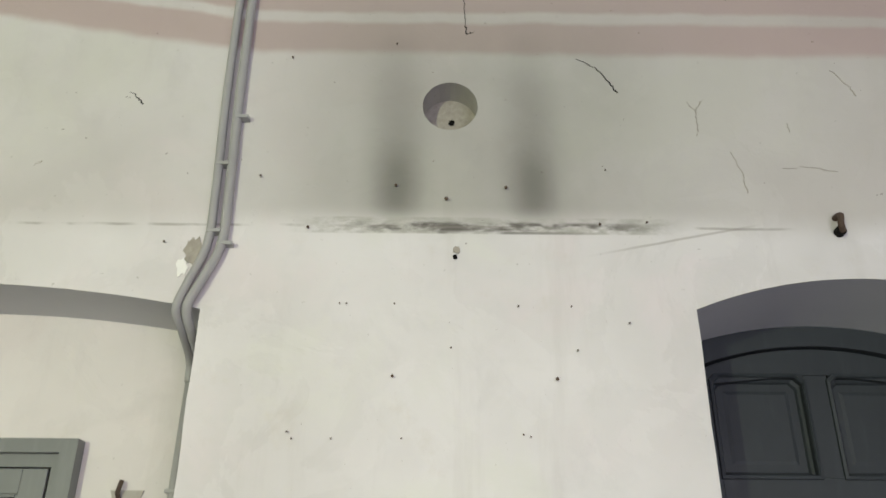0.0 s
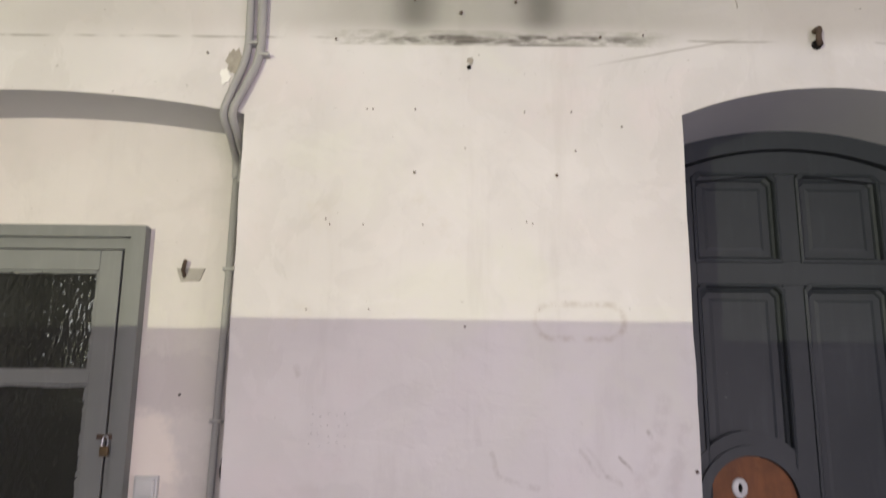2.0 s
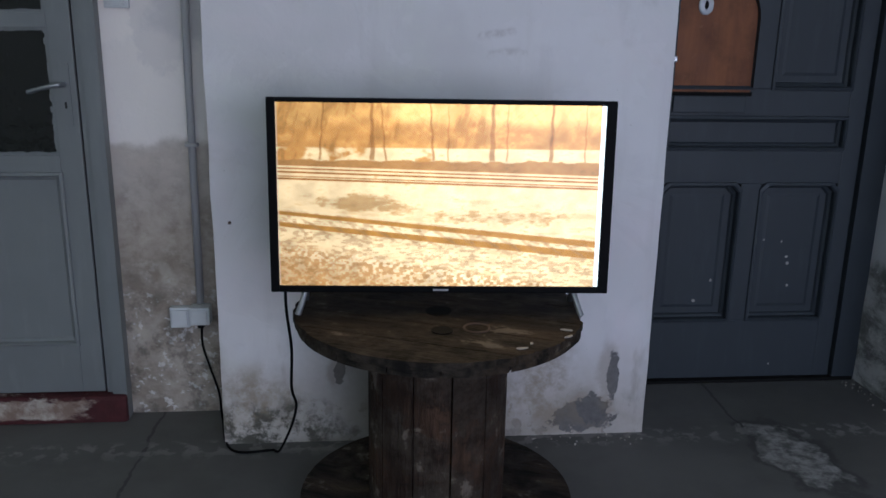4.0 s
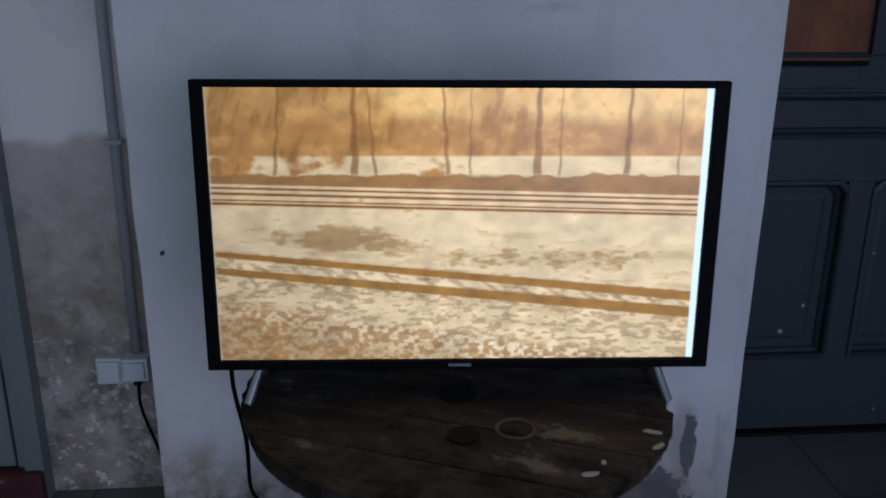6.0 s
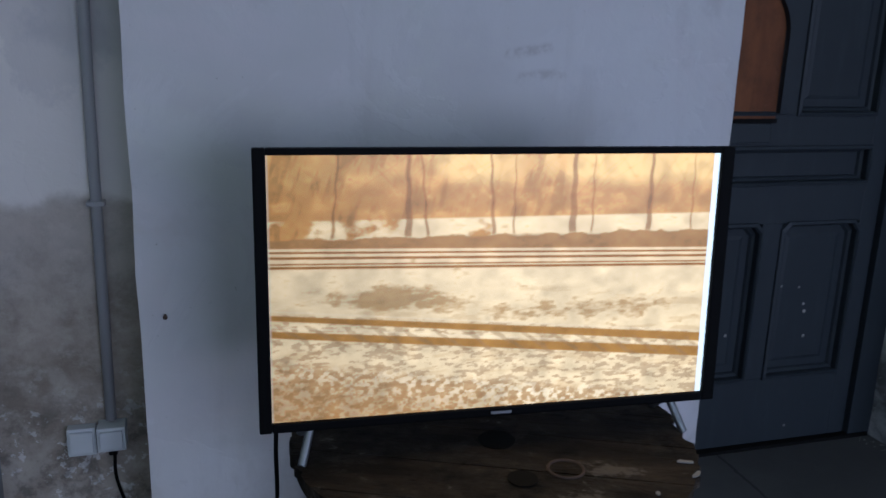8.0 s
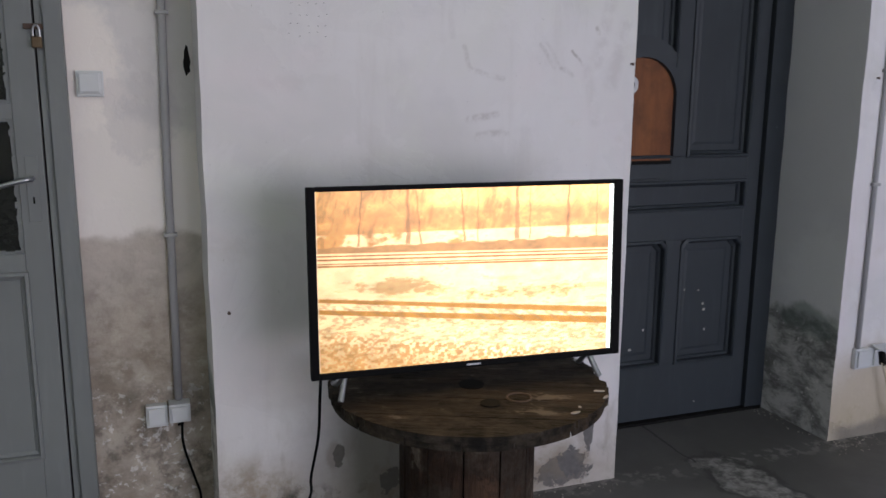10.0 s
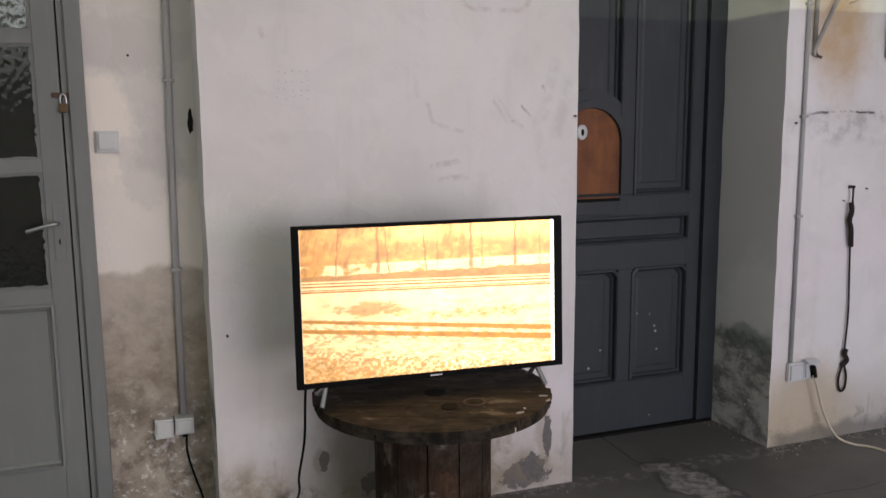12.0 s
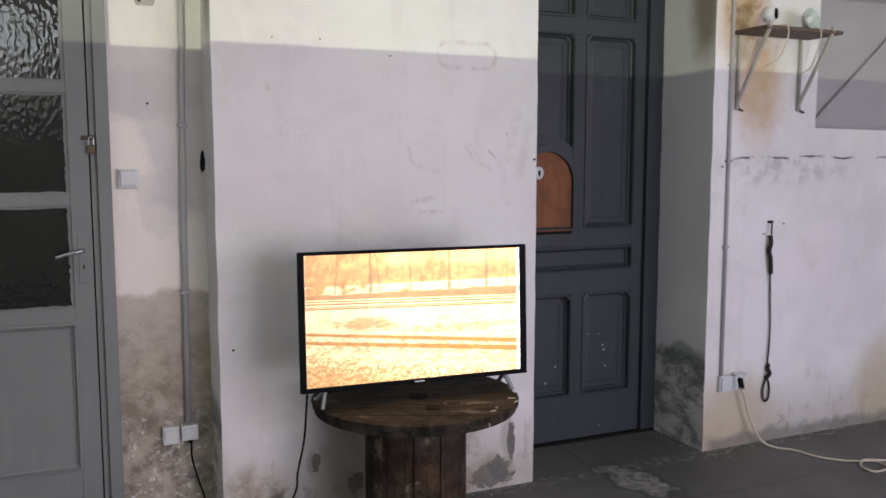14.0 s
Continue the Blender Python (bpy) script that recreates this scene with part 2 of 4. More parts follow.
    ochre = n.times(n.m("MAXIMUM", n.blob(0.50, 0.20, 0.11, 0.16, 0.8, 0.6, 8), n.blob(-0.42, 0.16, 0.12, 0.09, 0.7, 0.7, 9)), n.step(n.noise(12, 7, 0.68), 0.36, 0.62))
    c = n.mix(n.times(ochre, 0.75), c, (0.26, 0.205, 0.13))
    # soft shade behind the spool, painted onto the pier
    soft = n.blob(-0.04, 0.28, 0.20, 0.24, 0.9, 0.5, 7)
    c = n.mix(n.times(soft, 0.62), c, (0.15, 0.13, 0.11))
    # rust below the shelf, damp round the socket, grey patched band
    rust = n.m("MAXIMUM", n.blob(2.03, 2.25, 0.14, 0.28, 0.6, 0.5, 7), n.blob(2.15, 1.86, 0.14, 0.26, 0.7, 0.6, 8))
    c = n.mix(n.times(rust, n.m("ADD", 0.40, n.times(n.noise(14, 6, 0.65), 0.6))), c, (0.46, 0.28, 0.09))
    burnt = n.times(n.blob(2.06, 2.18, 0.12, 0.16, 0.7, 0.8, 9), n.step(n.noise(10, 6, 0.65), 0.42, 0.62))
    c = n.mix(n.times(burnt, 0.65), c, (0.17, 0.095, 0.035))
    damp = n.m("MAXIMUM", n.blob(2.05, 0.12, 0.26, 0.26, 0.5, 0.4, 8), n.blob(3.15, 0.22, 0.20, 0.26, 0.5, 0.4, 8))
    c = n.mix(n.times(damp, 0.75), c, (0.48, 0.40, 0.28))
    band = n.times(n.times(n.blob(2.35, 1.44, 0.40, 0.07, 0.5, 0.7, 9), n.step(n.noise(8, 8, 0.72, warp=0.25), 0.44, 0.62)), 0.45)
    c = n.mix(band, c, (0.27, 0.26, 0.27))
    crack = n.m("ABSOLUTE", n.m("SUBTRACT", n.m("ADD", z, n.times(wob, 0.35)), 1.50))
    c = n.mix(n.times(n.times(n.step(crack, 0.008, 0.002), n.step(x, 1.95, 2.1)), n.step(n.noise(8, 4), 0.45, 0.55)), c, (0.12, 0.11, 0.11))
    base = n.times(n.step(x, 1.85, 1.95), n.step(low, 0.10, 0.04))
    c = n.mix(n.times(base, 0.7), c, (0.16, 0.15, 0.14))
    h = n.m("SUBTRACT", h, n.times(peel, 0.5))
    return n.done(c, 0.85, n.bump(h, 0.5, 0.012), spec=0.2)


def plaster_recess():
    """The back of the shallow recess: patched paint above, bare stained plaster below."""
    n = Nodes("patched_plaster")
    c, h = plaster_base(n, (0.70, 0.67, 0.66), (0.62, 0.59, 0.58))
    x, z = n.axis(0), n.axis(2)
    cream = n.m("MAXIMUM", n.blob(-0.86, 1.45, 0.14, 0.20, 0.2, 0.7, 8), n.times(n.blob(-0.75, 1.10, 0.30, 0.22, 0.15, 0.5, 5), 0.8))
    c = n.mix(n.times(cream, 0.9), c, (0.84, 0.78, 0.73))
    grey = n.times(n.m("MAXIMUM", n.blob(-0.70, 1.30, 0.10, 0.13, 0.12, 1.2, 6), n.blob(-0.72, 1.75, 0.20, 0.10, 0.12, 1.2, 5)), 0.32)
    c = n.mix(grey, c, (0.52, 0.49, 0.50))
    edge = n.m("ADD", z, n.times(n.m("SUBTRACT", n.noise(4.5, 5), 0.5), 0.17))
    bare = n.times(n.step(edge, 0.962, 0.925), n.m("ADD", 0.78, n.times(n.step(z, 0.9, 0.6), 0.22)))
    brown = n.mix(n.step(n.noise(6, 8, 0.7, warp=0.1), 0.35, 0.65), (0.25, 0.21, 0.17), (0.42, 0.365, 0.31))
    brown = n.mix(n.times(n.step(n.noise(14, 8, 0.7, stretch=(1, 1, 1.4)), 0.50, 0.68), 0.55), brown, (0.50, 0.45, 0.39))
    tan = n.step(n.noise(4.2, 6, 0.62, warp=0.5), 0.50, 0.60)
    brown = n.mix(n.times(tan, 0.55), brown, (0.47, 0.42, 0.36))
    flakes = n.times(n.step(z, 0.62, 0.30), n.step(n.noise(34, 5, 0.65), 0.58, 0.62))
    pale = n.mix(n.times(flakes, 0.8), brown, (0.66, 0.63, 0.61))
    rot = n.times(n.step(z, 0.62, 0.30), n.step(n.noise(11, 7, 0.7), 0.46, 0.64))
    brown = n.mix(n.times(rot, 0.65), pale, (0.085, 0.075, 0.065))
    c = n.mix(bare, c, brown)
    h = n.m("ADD", h, n.m("ADD", n.times(bare, -0.25), n.times(n.times(n.noise(30, 5), bare), 0.4)))
    return n.done(c, 0.88, n.bump(h, 0.6, 0.012), spec=0.2)


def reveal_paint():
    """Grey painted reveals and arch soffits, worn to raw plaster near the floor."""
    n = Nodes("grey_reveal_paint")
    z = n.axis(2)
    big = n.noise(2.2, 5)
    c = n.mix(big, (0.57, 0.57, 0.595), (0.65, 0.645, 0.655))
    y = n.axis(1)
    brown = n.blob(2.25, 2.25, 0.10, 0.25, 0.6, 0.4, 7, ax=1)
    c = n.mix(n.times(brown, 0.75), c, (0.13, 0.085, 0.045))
    # pale patch low on the reveal, painted for light from the left
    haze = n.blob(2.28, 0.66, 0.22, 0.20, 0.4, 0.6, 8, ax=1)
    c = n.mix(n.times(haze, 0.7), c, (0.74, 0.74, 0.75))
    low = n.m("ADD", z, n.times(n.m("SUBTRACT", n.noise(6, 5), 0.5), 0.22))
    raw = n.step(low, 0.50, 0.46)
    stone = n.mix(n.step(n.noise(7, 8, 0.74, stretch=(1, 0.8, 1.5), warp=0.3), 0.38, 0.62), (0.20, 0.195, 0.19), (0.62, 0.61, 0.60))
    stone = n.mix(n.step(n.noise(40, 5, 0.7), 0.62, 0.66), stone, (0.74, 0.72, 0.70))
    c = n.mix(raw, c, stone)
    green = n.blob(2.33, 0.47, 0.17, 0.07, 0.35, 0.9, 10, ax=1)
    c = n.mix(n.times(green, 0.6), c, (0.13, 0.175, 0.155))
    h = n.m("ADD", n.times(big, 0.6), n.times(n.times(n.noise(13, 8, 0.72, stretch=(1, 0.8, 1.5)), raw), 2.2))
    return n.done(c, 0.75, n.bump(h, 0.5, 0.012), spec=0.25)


def concrete_floor():
    n = Nodes("worn_concrete")
    big, mid = n.noise(1.6, 6, 0.6), n.noise(9, 6)
    c = n.mix(n.step(big, 0.35, 0.65), (0.082, 0.079, 0.073), (0.118, 0.114, 0.105))
    c = n.mix(n.times(n.step(mid, 0.4, 0.8), 0.2), c, (0.16, 0.155, 0.148))
    x, y = n.axis(0), n.axis(1)
    dx, dy = n.m("DIVIDE", n.m("SUBTRACT", x, 1.33), 0.10), n.m("DIVIDE", n.m("SUBTRACT", n.m("ADD", y, n.times(x, 0.5)), 2.66), 0.20)
    d = n.m("ADD", n.m("SQRT", n.m("ADD", n.times(dx, dx), n.times(dy, dy))), n.times(n.m("SUBTRACT", n.noise(6, 7, 0.6), 0.5), 2.4))
    patch = n.step(d, 1.15, 0.85)
    c = n.mix(patch, c, n.mix(n.step(n.noise(26, 7, 0.7), 0.35, 0.65), (0.10, 0.095, 0.09), (0.32, 0.31, 0.29)))
    rim = n.times(n.step(d, 1.45, 1.15), n.step(d, 1.0, 1.12))
    c = n.mix(n.times(rim, 0.6), c, (0.035, 0.034, 0.032))
    # cracked joints in the screed
    sway = n.times(n.m("SUBTRACT", n.noise(6, 6, 0.6), 0.5), 0.07)
    for jx, y0, y1 in ((1.237, 2.10, 2.16), (-0.785, 1.2, 1.3)):
        line = n.m("ABSOLUTE", n.m("SUBTRACT", n.m("ADD", x, sway), jx))
        c = n.mix(n.times(n.times(n.step(line, 0.007, 0.003), n.step(y, y0, y1)), 0.75), c, (0.03, 0.03, 0.03))
    long_joint = n.m("ABSOLUTE", n.m("SUBTRACT", n.m("ADD", y, sway), 1.72))
    c = n.mix(n.times(n.times(n.step(long_joint, 0.006, 0.003), n.step(x, 1.35, 1.45)), 0.6), c, (0.035, 0.035, 0.035))
    dust = n.times(n.times(n.step(y, 2.06, 2.16), n.step(y, 2.22, 2.18)), n.step(n.noise(20, 5), 0.5, 0.6))
    c = n.mix(n.times(dust, 0.4), c, (0.35, 0.33, 0.31))
    return n.done(c, n.m("ADD", 0.55, n.times(mid, 0.2)), n.bump(n.m("ADD", big, n.m("ADD", n.times(mid, 0.3), n.times(patch, 0.15))), 0.4, 0.01))


def spool_wood(name, dark, light, stretch):
    n = Nodes(name)
    info = n.t.nodes.new("ShaderNodeObjectInfo").outputs["Random"]
    grain = n.noise(12, 7, 0.65, stretch=stretch, warp=0.5)
    fine = n.noise(70, 5, 0.6, stretch=stretch)
    stain, dirt = n.noise(5, 6, 0.6), n.noise(13, 7, 0.7)
    c = n.mix(n.step(grain, 0.36, 0.66), dark, light)
    c = n.mix(n.times(n.step(fine, 0.45, 0.7), 0.55), c, tuple(0.5 * v for v in dark))
    c = n.mix(n.times(n.step(stain, 0.42, 0.62), 0.8), c, tuple(0.55 * v for v in dark))
    c = n.mix(n.times(info, 0.35), c, tuple(0.5 * v for v in light))
    blotch = n.step(n.noise(7, 8, 0.76, stretch=(0.6, 1, 1), warp=0.5), 0.45, 0.53)
    c = n.mix(n.times(blotch, 0.85), c, n.mix(n.step(dirt, 0.35, 0.65), tuple(0.6 * v for v in dark), (0.055, 0.044, 0.032)))
    pale = n.times(n.step(n.times(dirt, n.m("ADD", grain, 0.5)), 0.60, 0.70), 0.6)
    c = n.mix(pale, c, (0.20, 0.17, 0.135))
    h = n.m("ADD", grain, n.m("ADD", n.times(fine, 0.5), n.times(dirt, 0.4)))
    return n.done(c, n.m("ADD", 0.68, n.times(stain, 0.25)), n.bump(h, 1.0, 0.018), spec=0.2)


def worn_sill():
    """A doorstep whose dark red paint is worn to pale mortar along its face."""
    n = Nodes("worn_red_sill")
    x, z = n.axis(0), n.axis(2)
    rag = n.times(n.m("SUBTRACT", n.noise(14, 6, 0.65, stretch=(0.5, 1, 1)), 0.5), 0.12)
    pale = n.times(n.step(n.m("ADD", z, rag), 0.086, 0.074), n.step(n.m("ADD", x, n.times(rag, 4.0)), -0.98, -1.06))
    pale = n.times(pale, n.step(n.m("ADD", z, n.times(rag, 0.6)), 0.012, 0.022))
    red = n.mix(n.noise(20, 5), (0.03, 0.012, 0.013), (0.095, 0.026, 0.028))
    c = n.mix(pale, red, n.mix(n.step(n.noise(9, 7, 0.68), 0.35, 0.65), (0.22, 0.155, 0.12), (0.52, 0.47, 0.40)))
    return n.done(c, 0.7, n.bump(n.m("ADD", n.noise(30, 5), n.times(pale, -0.8)), 0.6, 0.008), spec=0.2)


def varnished_ply():
    """Orange-brown varnished plywood with upright grain, worn darker in patches and grubby at the rim."""
    n = Nodes("orange_brown_plywood")
    grain = n.noise(16, 6, 0.65, stretch=(1, 1, 0.14), warp=0.4)
    cloud, grub = n.noise(7, 5, 0.6), n.noise(24, 7, 0.7)
    c = n.mix(n.step(grain, 0.35, 0.66), (0.145, 0.047, 0.012), (0.21, 0.073, 0.018))
    c = n.mix(n.times(n.step(cloud, 0.42, 0.66), 0.55), c, (0.075, 0.027, 0.009))
    c = n.mix(n.times(n.step(grub, 0.58, 0.70), 0.35), c, (0.27, 0.125, 0.045))
    return n.done(c, n.m("ADD", 0.42, n.times(cloud, 0.25)), n.bump(n.m("ADD", grain, n.times(grub, 0.4)), 0.3, 0.004), spec=0.3)


def rippled_glass():
    """Obscure glass with a fine cast ripple, coloured dark as the unlit room behind."""
    n = Nodes("rippled_glass")
    n.bsdf.inputs["Transmission Weight"].default_value = 0.3
    n.bsdf.inputs["IOR"].default_value = 1.5
    h = n.m("ADD", n.cells(72, "SMOOTH_F1", (1, 1, 0.6)), n.times(n.noise(95, 1.0, 0.5, stretch=(1, 1, 0.7)), 0.5))
    return n.done(n.mix(n.noise(6, 5), (0.016, 0.018, 0.016), (0.030, 0.032, 0.029)), 0.05, n.bump(h, 1.0, 0.0009))


def screen_picture():
    mat = bpy.data.materials.new("lit_screen")
    mat.use_nodes = True
    t, b = mat.node_tree, mat.node_tree.nodes["Principled BSDF"]
    a = t.nodes.new("ShaderNodeVertexColor")
    a.layer_name = "picture"
    t.links.new(a.outputs["Color"], b.inputs["Emission Color"])
    b.inputs["Emission Strength"].default_value = 2.45
    b.inputs["Base Color"].default_value, b.inputs["Roughness"].default_value = (0.01, 0.01, 0.01, 1), 0.25
    return mat


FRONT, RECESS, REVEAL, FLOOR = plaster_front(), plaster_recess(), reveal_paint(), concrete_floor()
ROOM = plain("plain_room_plaster", (0.70, 0.69, 0.68), 0.85, vary=0.1, scale=3)
LEFT_PAINT = painted("light_grey_door_paint", (0.185, 0.195, 0.195), 0.45, (0.5, 0.48, 0.44), 0.5)
DARK_PAINT = painted("slate_grey_door_paint", (0.036, 0.0425, 0.049), 0.5, (0.32, 0.32, 0.31), 0.35)
GLASS, SCREEN = rippled_glass(), screen_picture()
TOP_WOOD = spool_wood("stained_spool_planks", (0.0065, 0.0055, 0.0045), (0.072, 0.051, 0.032), (0.18, 1, 1))
DRUM_WOOD = spool_wood("reddish_spool_staves", (0.022, 0.013, 0.009), (0.085, 0.048, 0.028), (1, 1, 0.15))
FLAP_WOOD = varnished_ply()
BLACK = plain("black_plastic", (0.004, 0.004, 0.0045), 0.55, vary=0.1, spec=0.06)
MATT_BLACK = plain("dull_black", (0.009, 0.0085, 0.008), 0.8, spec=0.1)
SILVER = plain("brushed_silver", (0.36, 0.37, 0.39), 0.35, 0.85)
WHITE_PLASTIC = plain("white_plastic", (0.56, 0.57, 0.58), 0.35, vary=0.06)
PIPE_GREY = painted("grey_painted_pipe", (0.37, 0.365, 0.37), 0.45, (0.5, 0.48, 0.45), 0.3)
BEIGE = plain("beige_cable", (0.52, 0.46, 0.36), 0.55)
DARK_CORD = plain("dark_cord", (0.028, 0.020, 0.019), 0.85, 0.0, 0.4, spec=0.2)
RUST = plain("rusty_iron", (0.09, 0.06, 0.045), 0.75, 0.3, 0.5)
PALE_METAL = painted("pale_painted_iron", (0.36, 0.34, 0.31), 0.5, (0.2, 0.13, 0.08), 0.8)
BROWN_BOARD = plain("brown_shelf_board", (0.085, 0.055, 0.04), 0.6, vary=0.4)
PALE_GREEN = plain("pale_green_enamel", (0.40, 0.46, 0.42), 0.35)
BRASS = plain("old_brass", (0.10, 0.065, 0.03), 0.55, 0.35, 0.4)
GREY_PANEL = plain("grey_board", (0.33, 0.32, 0.325), 0.7, vary=0.12, scale=4)
CHIP_GREY = plain("bare_plaster_chip", (0.36, 0.33, 0.29), 0.9, vary=0.35, scale=60)
CHIP_WHITE = plain("fresh_filler", (0.86, 0.85, 0.83), 0.85, vary=0.05)
RED_SILL = worn_sill()


# ---- mesh helpers ----
def mesh_of(bm, material, smooth=False):
    me = bpy.data.meshes.new("mesh")
    bmesh.ops.recalc_face_normals(bm, faces=bm.faces)
    for f in bm.faces:
        f.smooth = smooth
    bm.to_mesh(me)
    bm.free()
    me.materials.append(material)
    return me


def part(name, bm, material, parent=None, label="", smooth=False):
    o = new(name, mesh_of(bm, material, smooth))
    if parent:
        o.parent = parent
    if label:
        o["label"] = label
    return o


def thing(name, label, category, place=(0, 0, 0), turn=0.0, tilt=0.0, group="", kind=""):
    o = new(name)
    o.matrix_world = pose(*place, tilt, 0, turn)
    return tagged(o, label, category, group, kind)


def box(x0, x1, y0, y1, z0, z1, bevel=0.0, bm=None):
    own = bm is None
    bm = bm or bmesh.new()
    made = bmesh.ops.create_cube(bm, size=1, matrix=Matrix.Translation(((x0 + x1) / 2, (y0 + y1) / 2, (z0 + z1) / 2)) @ Matrix.Diagonal((x1 - x0, y1 - y0, z1 - z0, 1)))
    if bevel and own:
        bmesh.ops.bevel(bm, geom=bm.edges[:], offset=bevel, segments=2, affect="EDGES", profile=0.6)
    return bm


def sheet(points, y0, y1, bm=None):
    """An upright outline in x and z, made solid from y0 to y1."""
    bm = bm or bmesh.new()
    f = bm.faces.new([bm.verts.new((x, y0, z)) for x, z in points])
    made = bmesh.ops.extrude_face_region(bm, geom=[f])
    for v in made["geom"]:
        if isinstance(v, bmesh.types.BMVert):
            v.co.y = y1
    return bm


def flat(points, z0, z1):
    bm = bmesh.new()
    f = bm.faces.new([bm.verts.new((x, y, z0)) for x, y in points])
    for v in bmesh.ops.extrude_face_region(bm, geom=[f])["geom"]:
        if isinstance(v, bmesh.types.BMVert):
            v.co.z = z1
    return bm


def rod(points, radius, sides=10, bm=None, ends=True):
    """A round bar or cord through the points."""
    bm = bm or bmesh.new()
    pts = [Vector(p) for p in points]
    rings, side = [], None
    for i, p in enumerate(pts):
        way = (pts[min(i + 1, len(pts) - 1)] - pts[max(i - 1, 0)]).normalized()
        if side is None:
            side = way.orthogonal().normalized()
        side = (side - way * side.dot(way)).normalized()
        up = way.cross(side)
        rings.append([bm.verts.new(p + radius * (math.cos(a) * side + math.sin(a) * up)) for a in (2 * math.pi * k / sides for k in range(sides))])
    for a, b in zip(rings, rings[1:]):
        for k in range(sides):
            bm.faces.new((a[k], a[(k + 1) % sides], b[(k + 1) % sides], b[k]))
    if ends:
        bm.faces.new(rings[0][::-1])
        bm.faces.new(rings[-1])
    return bm


def curve_through(points, n=8):
    """Points of a smooth line through the given ones."""
    p = [Vector(q) for q in points]
    p = [2 * p[0] - p[1]] + p + [2 * p[-1] - p[-2]]
    out = []
    for i in range(1, len(p) - 2):
        for k in range(n):
            t = k / n
            out.append(0.5 * (2 * p[i] + (p[i + 1] - p[i - 1]) * t + (2 * p[i - 1] - 5 * p[i] + 4 * p[i + 1] - p[i + 2]) * t * t + (3 * p[i] - p[i - 1] - 3 * p[i + 1] + p[i + 2]) * t ** 3))
    return out + [p[-2]]


def lathe(profile, sides=32, bm=None):
    """Radius and height pairs turned round the z axis."""
    bm = bm or bmesh.new()
    rings = [[bm.verts.new((r * math.cos(2 * math.pi * k / sides), r * math.sin(2 * math.pi * k / sides), z)) for k in range(sides)] for r, z in profile]
    for a, b in zip(rings, rings[1:]):
        for k in range(sides):
            bm.faces.new((a[k], a[(k + 1) % sides], b[(k + 1) % sides], b[k]))
    bm.faces.new(rings[0][::-1])
    bm.faces.new(rings[-1])
    return bm


def turned(bm, m):
    bmesh.ops.transform(bm, matrix=m, verts=bm.verts[:])
    return bm


def rough_edge(x, z0, z1, size, seed, n=40):
    """Points up a worn upright corner."""
    return [(x + size * (noise.noise((seed, i * 0.35, 0)) + 0.5 * noise.noise((seed, i * 1.3, 5))) * (0.4 if i in (0, n) else 1), z0 + (z1 - z0) * i / n) for i in range(n + 1)]


def arch(x0, x1, spring, rise, n=24):
    """Points of a flat arch from x0 to x1."""
    half, mid = abs(x1 - x0) / 2, (x0 + x1) / 2
    r = (half * half + rise * rise) / (2 * rise)
    return [(x, spring + rise - r + math.sqrt(r * r - (x - mid) ** 2)) for x in (x0 + (x1 - x0) * i / n for i in range(n + 1))]


# ---- the large structure ----
WALL, BACK_L, BACK_R, TOP = 2.18, 2.43, 2.64, 4.2
PIER_L, PIER_R, DOOR_R = -0.528, 0.875, 1.868
REC_L = -2.05
HOLE_X, HOLE_Z, HOLE_R = 0.176, 3.285, 0.088

ring = [(HOLE_X + HOLE_R * math.cos(a), HOLE_Z + HOLE_R * 1.04 * math.sin(a)) for a in (math.pi / 2 + math.pi * k / 16 for k in range(17))]
left_half = [(-4.5, 0), (REC_L, 0)] + [(REC_L, 1.2)] + arch(REC_L, PIER_L, 2.585, 0.075)[:-1] + rough_edge(PIER_L, 0, 2.585, 0.0035, 3)[::-1]
left_half += [(HOLE_X, 0)] + [(HOLE_X, HOLE_Z - HOLE_R * 1.04)] + ring[::-1][1:-1] + [(HOLE_X, HOLE_Z + HOLE_R * 1.04), (HOLE_X, TOP), (-4.5, TOP)]
right_half = [(HOLE_X, 0)] + rough_edge(PIER_R, 0, 2.594, 0.004, 8) + arch(PIER_R, DOOR_R, 2.594, 0.10)[1:-1] + rough_edge(DOOR_R, 0, 2.594, 0.005, 13)[::-1]
right_half += [(2.55, 0), (2.55, TOP), (HOLE_X, TOP), (HOLE_X, HOLE_Z + HOLE_R * 1.04)]
right_half += [(2 * HOLE_X - x, z) for x, z in ring[1:-1]] + [(HOLE_X, HOLE_Z - HOLE_R * 1.04)]
bm = sheet(left_half, WALL, 2.9)
sheet(right_half, WALL, 2.9, bm)
sheet([(2.55, 0), (4.5, 0), (4.5, TOP), (2.55, TOP), (2.55, 2.35), (3.35, 2.35), (3.35, 1.645), (2.55, 1.652)], WALL, 2.9, bm)
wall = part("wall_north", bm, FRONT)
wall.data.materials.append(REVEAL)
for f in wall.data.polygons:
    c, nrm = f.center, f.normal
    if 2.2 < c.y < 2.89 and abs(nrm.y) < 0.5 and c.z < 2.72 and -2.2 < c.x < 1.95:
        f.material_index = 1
tagged(wall, "thick whitewashed plaster wall with soot stains and peeling foot", "wall", kind="structure")

hole_back = part("flue_bottom", turned(lathe([(0.001, 0), (0.100, 0), (0.100, 0.03), (0.001, 0.03)], 24), Matrix.Translation((HOLE_X, WALL + 0.10, HOLE_Z)) @ pose(0, 0, 0, -90, 0, 0)), CHIP_GREY)
tagged(hole_back, "grey mortar filling at the bottom of the round stovepipe hole", "flue", kind="structure")

